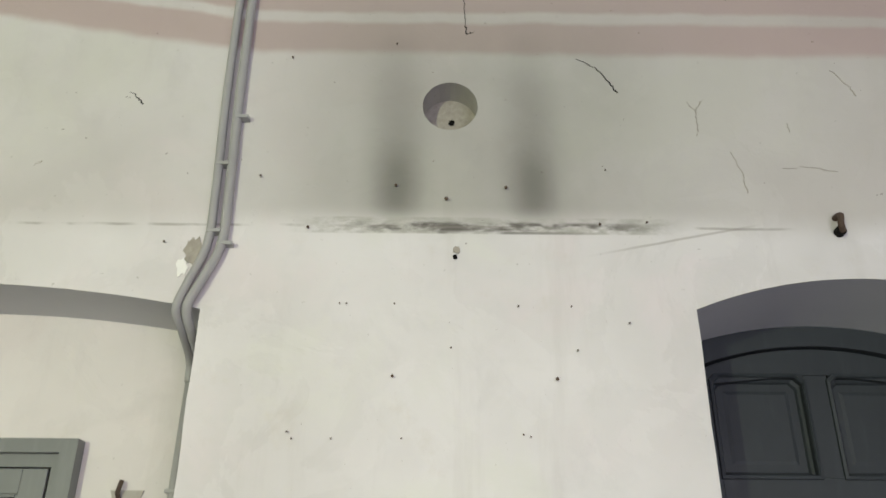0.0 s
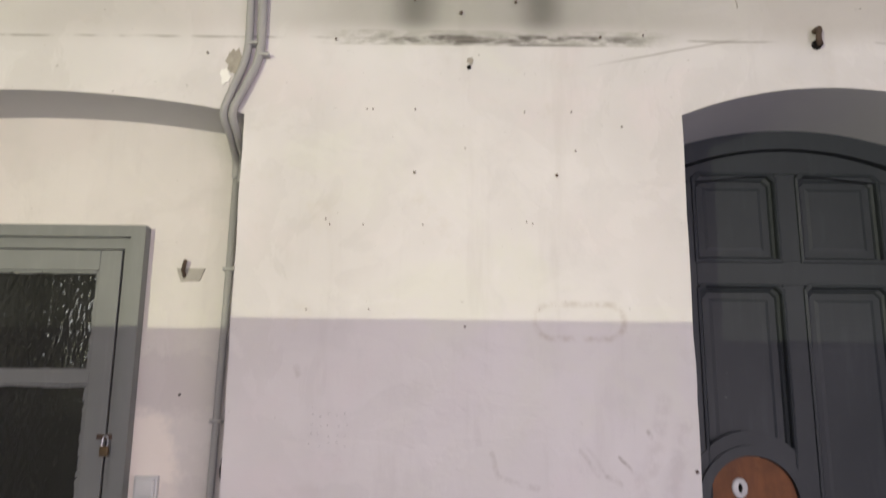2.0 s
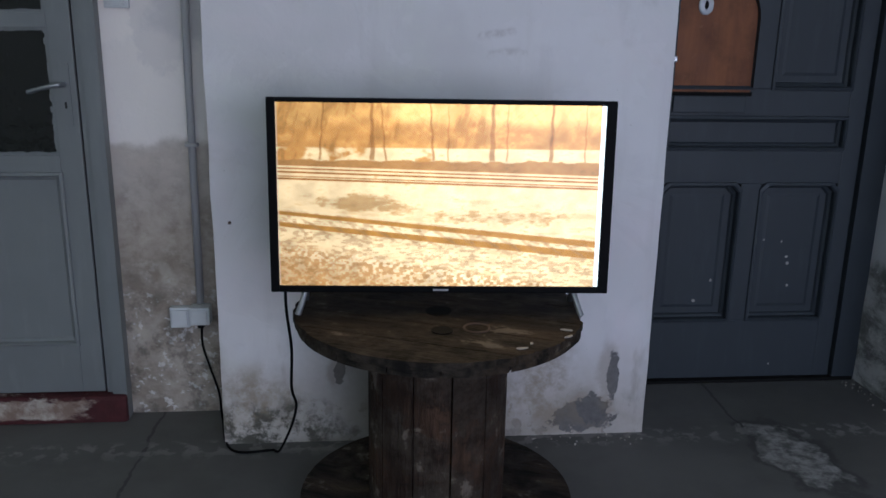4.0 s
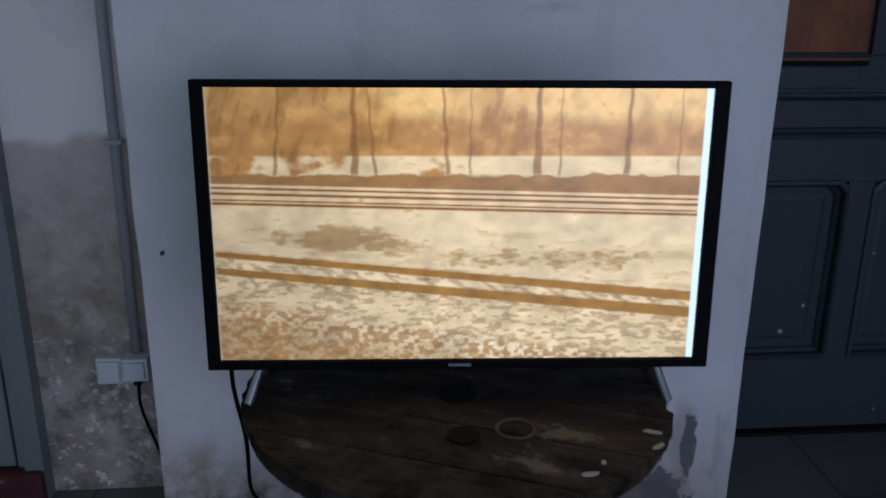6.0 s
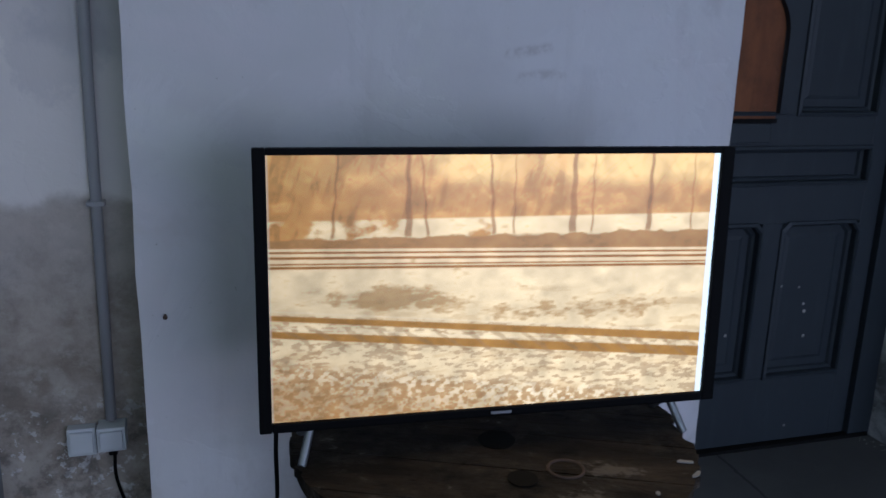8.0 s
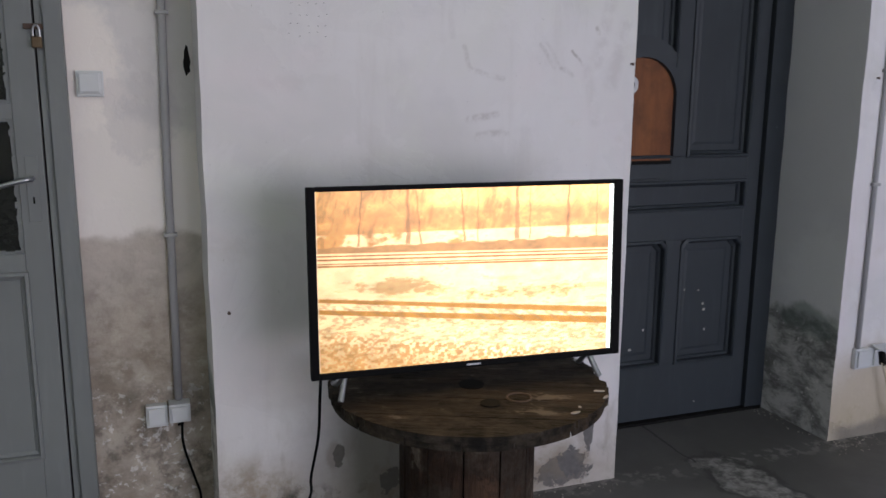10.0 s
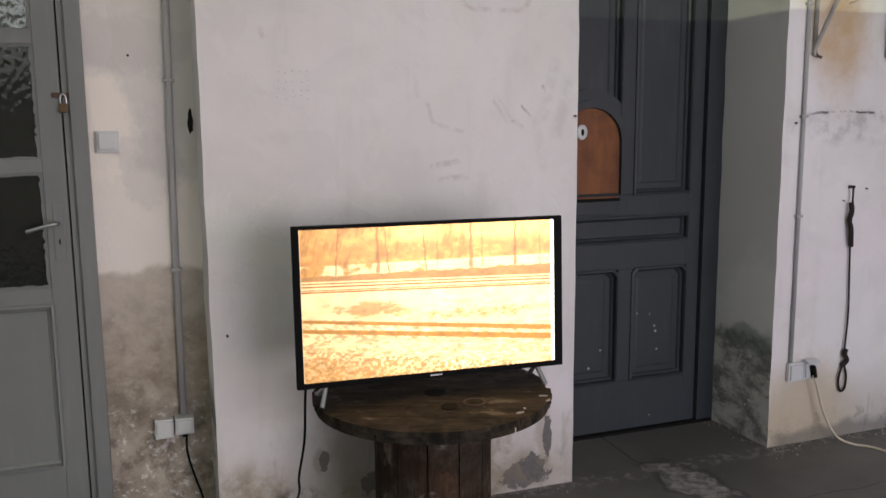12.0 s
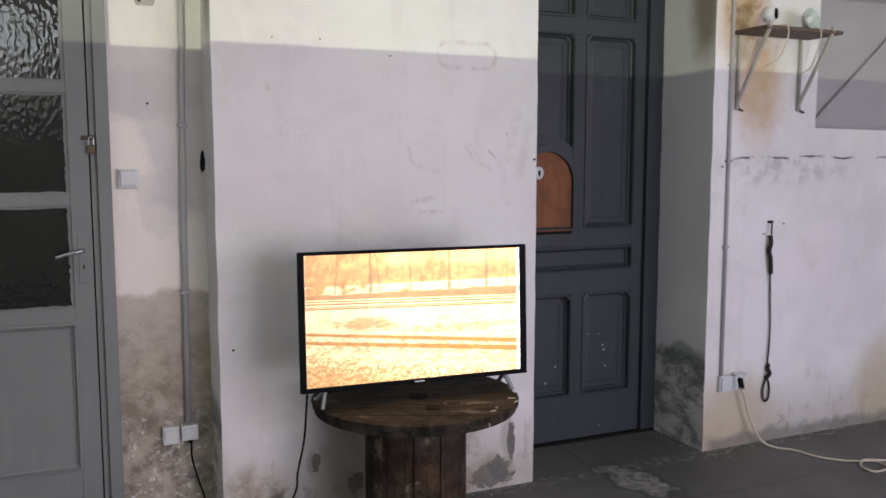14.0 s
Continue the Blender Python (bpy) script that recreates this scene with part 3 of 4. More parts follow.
recess = part("wall_recess", sheet([(REC_L - 0.05, 0), (-1.86, 0), (-1.86, 2.262), (-0.885, 2.262), (-0.885, 0), (PIER_L + 0.05, 0), (PIER_L + 0.05, 2.75), (REC_L - 0.05, 2.75)], BACK_L, 2.62), RECESS)
tagged(recess, "recessed plaster wall with bare brown stained lower half", "wall", kind="structure")
tagged(part("wall_behind_door", box(0.8, 1.95, 2.68, 2.85, 0, 2.8), ROOM), "plain wall closing the right doorway behind its door", "wall", kind="structure")
niche = part("wall_niche", box(2.50, 3.40, 2.30, 2.36, 1.60, 2.40), GREY_PANEL)
tagged(niche, "grey back of a shallow wall niche", "wall", kind="structure")

floor = part("floor", box(-4.6, 4.6, -4.4, 2.95, -0.12, 0.0), FLOOR)
tagged(floor, "worn dark grey concrete floor with a pale patch", "floor", kind="structure")
tagged(part("ceiling", box(-4.6, 4.6, -4.4, 3.0, TOP, TOP + 0.15), ROOM), "plain plaster ceiling", "ceiling", kind="structure")
tagged(part("wall_west", box(-4.65, -4.5, -4.4, 2.9, 0, TOP), ROOM), "plain plaster side wall", "wall", kind="structure")
tagged(part("wall_east", box(4.5, 4.65, -4.4, 2.9, 0, TOP), ROOM), "plain plaster side wall", "wall", kind="structure")
# unseen wall; the transom's lower edge is placed to shape the lamp's light
bm = sheet([(-4.5, 0), (0.15, 0), (0.15, 2.75), (3.85, 2.75), (3.85, 0), (4.5, 0), (4.5, TOP), (-4.5, TOP), (-4.5, 2.012), (-3.5, 2.012), (-3.5, 3.1), (-1.2, 3.1), (-1.2, 2.012), (-4.5, 2.011)], -4.25, -4.0)
tagged(part("wall_south", bm, ROOM), "plain plaster wall with a wide doorway and a high transom", "wall", kind="structure")
# added box, coloured black so that darkness shows behind the panes
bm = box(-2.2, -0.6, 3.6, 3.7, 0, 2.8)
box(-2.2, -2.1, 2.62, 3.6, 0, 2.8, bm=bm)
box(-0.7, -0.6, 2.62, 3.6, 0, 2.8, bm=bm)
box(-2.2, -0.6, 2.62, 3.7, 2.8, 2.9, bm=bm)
tagged(part("black_backing", bm, MATT_BLACK), "added black box standing for the unlit room behind the glazed door", "room", kind="structure")

# ---- the dark panelled door ----
def moulding(x0, x1, z0, z1, y, depth, width, clip=0.0):
    """A sloping frame that falls from the door's face into a sunk panel; clip cuts the upper corners."""
    bm = bmesh.new()
    def outline(d):
        a, b, c, e = x0 + d, x1 - d, z0 + d, z1 - d
        return [(a, c), (b, c), (b, e - clip), (b - clip, e), (a + clip, e), (a, e - clip)] if clip else [(a, c), (b, c), (b, e), (a, e)]
    loops = []
    for d, yy in ((-0.006, y + 0.001), (-0.004, y - 0.007), (0.005, y - 0.010), (0.009, y - 0.004), (0.0095, y + depth * 0.55), (width * 0.8, y + depth * 0.72), (width, y + depth)):
        loops.append([bm.verts.new((px, yy, pz)) for px, pz in outline(d)])
    for a, b in zip(loops, loops[1:]):
        for k in range(len(a)):
            bm.faces.new((a[k], a[(k + 1) % len(a)], b[(k + 1) % len(a)], b[k]))
    return bm


def sunk_panel(door, x0, x1, z0, z1, y, depth, paint, clip=0.0, field=0.035):
    part("moulding", moulding(x0, x1, z0, z1, y, depth, 0.022, clip), paint, door)
    bm = box(x0, x1, y + depth, y + depth + 0.01, z0, z1)
    f = field + 0.022
    if field:
        m2 = bmesh.new()
        lo = [m2.verts.new(p) for p in ((x0 + f - 0.012, y + depth, z0 + f - 0.012), (x1 - f + 0.012, y + depth, z0 + f - 0.012), (x1 - f + 0.012, y + depth, z1 - f + 0.012), (x0 + f - 0.012, y + depth, z1 - f + 0.012))]
        hi = [m2.verts.new(p) for p in ((x0 + f, y + depth - 0.003, z0 + f), (x1 - f, y + depth - 0.003, z0 + f), (x1 - f, y + depth - 0.003, z1 - f), (x0 + f, y + depth - 0.003, z1 - f))]
        m2.faces.new(hi)
        for k in range(4):
            m2.faces.new((lo[k], lo[(k + 1) % 4], hi[(k + 1) % 4], hi[k]))
        me = bpy.data.meshes.new("tmp")
        m2.to_mesh(me)
        m2.free()
        bm.from_mesh(me)
        bpy.data.meshes.remove(me)
    part("panel", bm, paint, door)


DY = 2.592
dark_door = thing("door_2", "slate-grey painted panelled wooden door with an arched hatch", "door", kind="structure")
part("door_frame", sheet([(1.778, 0), (1.875, 0), (1.875, 2.59)] + [(x, min(z, 2.75)) for x, z in arch(1.872, 0.872, 2.60, 0.10)] + [(0.868, 0), (0.955, 0), (0.955, 2.54)] + arch(0.957, 1.776, 2.545, 0.08) + [(1.778, 2.54)], DY - 0.02, DY + 0.07), DARK_PAINT, dark_door)
stile_y = (DY, DY + 0.045)
part("stile", box(0.958, 1.024, *stile_y, 0.008, 2.50, 0.003), DARK_PAINT, dark_door)
part("stile", box(1.704, 1.772, *stile_y, 0.008, 2.50, 0.003), DARK_PAINT, dark_door)
part("middle_stile", box(1.327, 1.403, *stile_y, 1.135, 2.118, 0.002), DARK_PAINT, dark_door)
part("middle_stile", box(1.327, 1.403, *stile_y, 2.205, 2.532, 0.002), DARK_PAINT, dark_door)
part("middle_stile", box(1.327, 1.403, *stile_y, 0.25, 0.787, 0.002), DARK_PAINT, dark_door)
part("rail", sheet([(0.958, 2.502), (1.024, 2.502), (1.327, 2.533), (1.403, 2.533), (1.704, 2.502), (1.772, 2.502)] + arch(1.772, 0.958, 2.535, 0.085), *stile_y), DARK_PAINT, dark_door, "arched top rail")
for z0, z1, x0, x1 in ((2.118, 2.205, 1.024, 1.704), (1.032, 1.135, 1.024, 1.704), (0.787, 0.915, 1.024, 1.704), (0.008, 0.25, 1.024, 1.704)):
    part("rail", box(x0, x1, *stile_y, z0, z1, 0.002), DARK_PAINT, dark_door)
for x0, x1 in ((1.024, 1.327), (1.403, 1.704)):
    sunk_panel(dark_door, x0, x1, 2.205, 2.532, DY, 0.034, DARK_PAINT, 0.02)
    sunk_panel(dark_door, x0, x1, 0.25, 0.787, DY, 0.034, DARK_PAINT, 0.025)
sunk_panel(dark_door, 1.403, 1.704, 1.135, 2.118, DY, 0.034, DARK_PAINT, 0.02)
sunk_panel(dark_door, 1.024, 1.327, 1.135, 2.118, DY, 0.034, DARK_PAINT, 0.02)
sunk_panel(dark_door, 1.024, 1.704, 0.915, 1.032, DY, 0.034, DARK_PAINT, 0.0, 0.0)
for k, (x, z) in enumerate(((1.527, 0.556), (1.554, 0.495), (1.561, 0.469), (1.456, 0.563), (1.26, 0.403), (1.199, 0.321), (1.519, 0.064), (1.571, 0.379))):
    deep = 0.031 if z > 0.25 else 0.0
    r = 0.0035 + 0.002 * (k % 3)
    drop = lathe([(0.0006, 0), (r, 0), (r * 0.8, 0.0014), (0.0006, 0.002)], 9)
    part("paint_drop", turned(drop, pose(x, DY + deep, z, 90, 0, 0) @ Matrix.Diagonal((1, 1.3 - 0.2 * (k % 3), 1, 1))), PALE_METAL, dark_door, "dried white paint drop")
part("threshold", box(0.88, 1.86, DY - 0.03, DY + 0.06, -0.01, 0.012, 0.004), MATT_BLACK, dark_door)
hatch = part("hatch", sheet([(1.018, 1.122), (1.318, 1.122)] + [(1.168 + 0.150 * math.cos(a), 1.375 + 0.150 * math.sin(a)) for a in (math.pi * k / 24 for k in range(25))], DY - 0.004, DY + 0.012), FLAP_WOOD, dark_door, "orange-brown plywood hatch with an arched top")
outer = [(1.168 + 0.186 * math.cos(a), 1.375 + 0.186 * math.sin(a)) for a in (math.pi * k / 24 for k in range(25))]
inner = [(1.168 + 0.152 * math.cos(a), 1.375 + 0.152 * math.sin(a)) for a in (math.pi * k / 24 for k in range(25))]
part("hatch_surround", sheet([(1.354, 1.14), *outer, (0.985, 1.14), (1.016, 1.14), *inner[::-1], (1.320, 1.14)], DY - 0.022, DY + 0.02), DARK_PAINT, dark_door)
outer = [(1.168 + 0.220 * math.cos(a), 1.375 + 0.235 * math.sin(a)) for a in (math.pi * (k + 3) / 30 for k in range(25))]
inner = [(1.168 + 0.186 * math.cos(a), 1.375 + 0.186 * math.sin(a)) for a in (math.pi * (k + 3) / 30 for k in range(25))]
part("hatch_surround", sheet(outer + inner[::-1], DY - 0.008, DY + 0.02), DARK_PAINT, dark_door)
part("hatch_ledge", box(1.035, 1.305, DY - 0.012, DY + 0.01, 1.048, 1.108, 0.004), DARK_PAINT, dark_door)
part("hatch_gap", box(1.010, 1.325, DY - 0.006, DY + 0.004, 1.108, 1.122), MATT_BLACK, dark_door)
esc = part("escutcheon", turned(lathe([(0.004, 0), (0.027, 0), (0.027, 0.003), (0.022, 0.006), (0.004, 0.006)], 24), pose(1.124, DY - 0.005, 1.420, 90, 0, 0) @ Matrix.Diagonal((1, 1.25, 1, 1))), WHITE_PLASTIC, hatch, "white oval keyhole plate", True)
part("keyhole", turned(lathe([(0.001, 0), (0.007, 0), (0.007, 0.002), (0.001, 0.002)], 12), pose(1.124, DY - 0.0115, 1.420, 90, 0, 0) @ Matrix.Diagonal((1, 2.2, 1, 1))), MATT_BLACK, hatch)
part("latch", box(1.012, 1.036, DY - 0.014, DY - 0.004, 1.225, 1.245, 0.003), SILVER, hatch, "small bare metal latch")

# ---- the glazed grey door ----
LY = 2.392
leaf_l, leaf_r = -1.79, -0.961
glazed_door = thing("door_1", "light grey painted wooden door with three rippled glass panes", "door", kind="structure")
part("door_frame", sheet([(-0.884, 0), (-0.884, 2.262), (-1.866, 2.262), (-1.866, 0), (-1.83, 0), (-1.83, 2.222), (-0.932, 2.222), (-0.932, 0)], LY - 0.012, 2.60), LEFT_PAINT, glazed_door)
part("door_frame", sheet([(-0.933, 0), (-0.933, 2.221), (-1.829, 2.221), (-1.829, 0), (-1.796, 0), (-1.796, 2.184), (-0.955, 2.184), (-0.955, 0)], LY + 0.008, 2.58), LEFT_PAINT, glazed_door)
lt = (LY + 0.004, LY + 0.046)
part("stile", box(-1.033, leaf_r, *lt, 0.10, 2.179, 0.003), LEFT_PAINT, glazed_door)
part("stile", box(leaf_l, leaf_l + 0.072, *lt, 0.10, 2.179, 0.003), LEFT_PAINT, glazed_door)
for z0, z1 in ((2.109, 2.179), (1.733, 1.776), (1.309, 1.355), (0.858, 0.917), (0.10, 0.275)):
    part("rail", box(leaf_l + 0.072, -1.033, *lt, z0, z1, 0.003), LEFT_PAINT, glazed_door)
for z0, z1 in ((1.776, 2.109), (1.355, 1.733), (0.917, 1.309)):
    part("glass_pane", box(leaf_l + 0.06, -1.022, LY + 0.022, LY + 0.027, z0 - 0.01, z1 + 0.01), GLASS, glazed_door, "dark rippled glass pane")
    bead = bmesh.new()
    for k in range(60):
        a = k / 60
        for px, pz, w, h in ((-1.036 - 0.004 * random.random(), z0 + (z1 - z0) * a, 0.006, 0.006), (leaf_l + 0.072 + (-1.033 - leaf_l - 0.072) * a, z0 + 0.003 * random.random(), 0.011, 0.005), (leaf_l + 0.072 + (-1.033 - leaf_l - 0.072) * a, z1 - 0.003 * random.random(), 0.011, 0.006)):
            s = 0.6 + 0.9 * random.random()
            box(px - w * s, px + w * s, LY + 0.010 + 0.006 * random.random(), LY + 0.0225 + 0.001 * random.random(), pz - h * s, pz + h * s, bm=bead)
    part("putty", bead, LEFT_PAINT, glazed_door, "ragged painted putty bead")
sunk_panel(glazed_door, leaf_l + 0.072, -1.033, 0.275, 0.858, LY + 0.004, 0.014, LEFT_PAINT, 0, 0)
part("gap", box(-0.9605, -0.9555, LY + 0.012, LY + 0.05, 0.1, 2.18), MATT_BLACK, glazed_door)
part("handle_plate", box(-1.012, -0.978, LY - 0.001, LY + 0.005, 1.012, 1.205, 0.002), LEFT_PAINT, glazed_door, "painted lock plate")
part("door_handle", rod(curve_through([(-0.995, LY, 1.140), (-0.995, LY - 0.035, 1.140), (-1.01, LY - 0.045, 1.139), (-1.05, LY - 0.046, 1.130), (-1.092, LY - 0.044, 1.118)]), 0.007), SILVER, glazed_door, "worn metal lever handle", True)
part("keyhole", box(-0.9975, -0.9925, LY - 0.004, LY, 1.066, 1.085), MATT_BLACK, glazed_door)
part("hasp", box(-0.985, -0.935, LY - 0.006, LY + 0.004, 1.560, 1.576, 0.002), RUST, glazed_door)
padlock = thing("padlock", "small brass padlock hanging from the door's hasp", "padlock")
part("lock_body", box(-0.965, -0.937, LY - 0.024, LY - 0.010, 1.508, 1.540, 0.004), BRASS, padlock)
part("shackle", rod(curve_through([(-0.960, LY - 0.017, 1.538), (-0.959, LY - 0.017, 1.562), (-0.951, LY - 0.017, 1.571), (-0.943, LY - 0.017, 1.562), (-0.942, LY - 0.017, 1.538)], 5), 0.0028, 8), SILVER, padlock)
tagged(part("door_sill", box(-1.86, -0.885, 2.36, 2.60, -0.01, 0.095, 0.012), RED_SILL), "worn red and white painted doorstep", "doorstep", kind="structure")

# ---- the television ----
TVW, TVH = 0.886, 0.503
tv = thing("television", "flat black television showing a snowy railway line", "television", (0.131, 1.745, 0.657), -3.1, -2.6)
bz = ((-TVW / 2, -TVW / 2 + 0.022, 0, TVH), (TVW / 2 - 0.026, TVW / 2, 0, TVH), (-TVW / 2 + 0.022, TVW / 2 - 0.026, 0, 0.017), (-TVW / 2 + 0.022, TVW / 2 - 0.026, TVH - 0.012, TVH))
for x0, x1, z0, z1 in bz:
    part("bezel", box(x0, x1, -0.008, 0.016, z0, z1, 0.003), BLACK, tv)
bm = box(-TVW / 2 + 0.006, TVW / 2 - 0.006, 0.012, 0.030, 0.006, TVH - 0.006, 0.006)
box(-0.30, 0.30, 0.030, 0.065, 0.03, 0.30, bm=bm)
part("housing", bm, BLACK, tv)
part("maker_mark", box(-0.020, 0.020, -0.0095, -0.006, 0.006, 0.011), SILVER, tv, "small silver maker's mark")


def railway_picture(u, v):
    """Colours of a snowy railway line seen from a train, amber tinted; u to the right, v down, both 0 to 1."""
    rng = np.random.RandomState(4)

    def rough(x, y, fx, fy, seed):
        r, tot = np.random.RandomState(seed), 0
        for o in range(5):
            k = 2 ** o
            gx, gy = x * fx * k, y * fy * k
            tab = r.rand(64, 64)
            i, j = np.floor(gx).astype(int), np.floor(gy).astype(int)
            a, b = gx - i, gy - j
            a, b = a * a * (3 - 2 * a), b * b * (3 - 2 * b)
            g = lambda p, q: tab[p % 64, q % 64]
            tot = tot + ((g(i, j) * (1 - a) + g(i + 1, j) * a) * (1 - b) + (g(i, j + 1) * (1 - a) + g(i + 1, j + 1) * a) * b) / k
        return tot / 1.94

    def mixed(c, m, col):
        return c * (1 - m[..., None]) + np.array(col) * m[..., None]

    def ramp(x, a, b):
        t = np.clip((x - a) / (b - a), 0, 1)
        return t * t * (3 - 2 * t)

    def band(y0, half, soft=0.006):
        return ramp(half + soft - np.abs(v - y0), 0, soft)

    snow, cream, amber, brown = (0.95, 0.72, 0.40), (1.05, 0.72, 0.26), (0.66, 0.36, 0.10), (0.38, 0.19, 0.045)
    c = np.zeros(u.shape + (3,)) + np.array(cream)
    n1, n2, n3 = rough(u, v, 9, 6, 1), rough(u, v, 30, 22, 2), rough(u, v, 60, 90, 3)
    twigs, haze = rough(u + 0.12 * v, v, 55, 9, 11), rough(u, v, 5, 2, 12)
    c = mixed(c, ramp(v + 0.06 * rough(u, v * 0, 6, 1, 7), 0.10, 0.17), (0.62, 0.35, 0.11))
    wood = ramp(haze + 0.35 * (0.5 - u), 0.40, 0.62)
    c = mixed(c, wood * 0.75, amber)
    c = mixed(c, ramp(twigs, 0.45, 0.68) * (0.20 + 0.45 * wood), (0.46, 0.25, 0.07))
    c = mixed(c, ramp(n2, 0.52, 0.72) * 0.4, (0.80, 0.47, 0.15))
    field = ramp(v, 0.232, 0.242) * ramp(0.31 + 0.03 * n2, v - 0.01, v + 0.004) * ramp(n1 + 0.5 * u + 0.3 * (n2 - 0.5), 0.46, 0.60)
    c = mixed(c, field, (0.95, 0.74, 0.40))
    for x0, w in ((0.13, 0.004), (0.29, 0.008), (0.33, 0.004), (0.475, 0.005), (0.52, 0.003), (0.655, 0.009), (0.70, 0.003), (0.835, 0.007), (0.94, 0.003)):
        lean = (rng.rand() - 0.5) * 0.10
        line = x0 + lean * (0.3 - v) + 0.0015 * np.sin(v * 55 + x0 * 90)
        c = mixed(c, ramp(w * (0.6 + 1.6 * v) - np.abs(u - line), -0.002, 0.004) * ramp(0.315, v, v + 0.02) * 0.75, (0.36, 0.175, 0.045))
        for s in (-1, 1, -1, 1):
            start, steep = 0.10 + 0.12 * rng.rand(), 0.3 + 0.7 * rng.rand()
            limb = line + s * np.maximum(start - v, 0) * steep
            c = mixed(c, ramp(0.0022 - np.abs(u - limb), -0.002, 0.003) * ramp(start, v, v + 0.01) * 0.22, (0.46, 0.25, 0.08))
    c = mixed(c, ramp(v + 0.03 * n2, 0.315, 0.325), (0.46, 0.26, 0.085))
    slope = v - 0.045 * (u - 0.5)
    c = mixed(c, ramp(slope, 0.355, 0.36), snow)
    for y0, h in ((0.372, 0.006), (0.392, 0.007), (0.415, 0.005), (0.428, 0.007)):
        c = mixed(c, ramp(h - np.abs(slope - y0), 0, 0.004), brown)
    c = mixed(c, ramp(slope, 0.435, 0.445), (0.94, 0.745, 0.42))
    c = mixed(c, ramp(rough(u, v, 14, 40, 21), 0.52, 0.66) * ramp(slope, 0.50, 0.52) * 0.35, (0.60, 0.42, 0.19))
    bush = 1.2 * np.exp(-(((u - 0.25) / 0.14) ** 2 + ((v - 0.540) / 0.05) ** 2)) + np.exp(-(((u - 0.70) / 0.26) ** 2 + ((v - 0.615) / 0.045) ** 2)) * 0.75
    c = mixed(c, ramp(bush + 1.5 * (n2 - 0.5) + 0.9 * (n3 - 0.5), 0.25, 0.95) * 0.8, (0.40, 0.25, 0.09))
    s2 = v - 0.15 * u
    c = mixed(c, ramp(s2, 0.575, 0.58) * ramp(n3, 0.5, 0.62) * 0.55, (0.42, 0.28, 0.14))
    for y0, h in ((0.592, 0.013), (0.655, 0.016)):
        c = mixed(c, ramp(h + 0.008 * u - np.abs(s2 - 0.02 * u - y0), 0, 0.006), (0.46, 0.25, 0.055))
        c = mixed(c, ramp(0.006 - np.abs(s2 - 0.02 * u - y0 + h + 0.012), 0, 0.006) * 0.6, (0.95, 0.78, 0.48))
    ties = ramp(np.sin((u * 1.0 - (v - 0.6) * 0.8) * 2 * np.pi * 17 + 3 * n2), 0.55, 0.85) * band(0.0, 9) * ramp(s2, 0.612, 0.618) * ramp(0.70, s2, s2 + 0.01)
    c = mixed(c, ties * 0.45, (0.36, 0.23, 0.10))
    gravel = ramp(s2 - 0.10 * u, 0.74, 0.80)
    grit = rough(u, v, 95, 70, 31)
    c = mixed(c, gravel * ramp(grit + 0.25 * n2, 0.52, 0.74) * 0.75, (0.44, 0.27, 0.11))
    c = mixed(c, gravel * ramp(grit, 0.46, 0.36) * 0.5, (1.0, 0.86, 0.58))
    c = mixed(c, ramp(v - 0.45 * u, 0.66, 0.92) * 0.6, (0.52, 0.29, 0.09))
    c = c * np.array((1.05, 0.94, 0.83))
    c = c * (0.70 + 0.6 * n2[..., None]) * (1 - 0.28 * ramp(0.5, u, u + 0.5)[..., None])
    c = np.power(np.clip(c, 0, None), 1.18) * 1.06
    c = mixed(c, ramp(u, 0.985, 0.988), (1.1, 1.1, 0.95))
    return mixed(c, ramp(0.006, u, u + 0.004) * 0.5, (0.5, 0.4, 0.25))


NX, NZ = 520, 294
gu, gv = np.meshgrid(np.linspace(0, 1, NX), np.linspace(0, 1, NZ))
sx, sz = TVW - 0.048, TVH - 0.029
verts = np.stack([gu * sx - TVW / 2 + 0.022, 0 * gu + 0.0005, 0.017 + (1 - gv) * sz], -1).reshape(-1, 3)
idx = np.arange(NX * NZ).reshape(NZ, NX)
faces = np.stack([idx[1:, :-1], idx[1:, 1:], idx[:-1, 1:], idx[:-1, :-1]], -1).reshape(-1, 4)
me = bpy.data.meshes.new("screen")
me.from_pydata(verts.tolist(), [], faces.tolist())
colours = np.concatenate([railway_picture(gu, gv), np.ones((NZ, NX, 1))], -1).astype(np.float32)
me.color_attributes.new("picture", "FLOAT_COLOR", "POINT").data.foreach_set("color", colours.ravel())
me.materials.append(SCREEN)
screen = new("screen", me)
screen.parent = tv
screen["label"] = "lit screen with an amber picture of snow and rails"
for s, nm in ((-1, "foot"), (1, "foot")):
    fy = -0.028
    bm = rod(curve_through([(s * 0.352, 0.010, 0.012), (s * 0.356, 0.002, -0.005), (s * 0.370, fy * 0.85, -0.050), (s * 0.373, fy, -0.056)], 5), 0.008, 10)
    rod(curve_through([(s * 0.352, 0.010, 0.012), (s * 0.355, 0.03, -0.005), (s * 0.366, 0.10, -0.049), (s * 0.368, 0.12, -0.050)], 5), 0.008, 10, bm)
    part(nm, bm, SILVER, tv, "splayed silver metal foot", True)

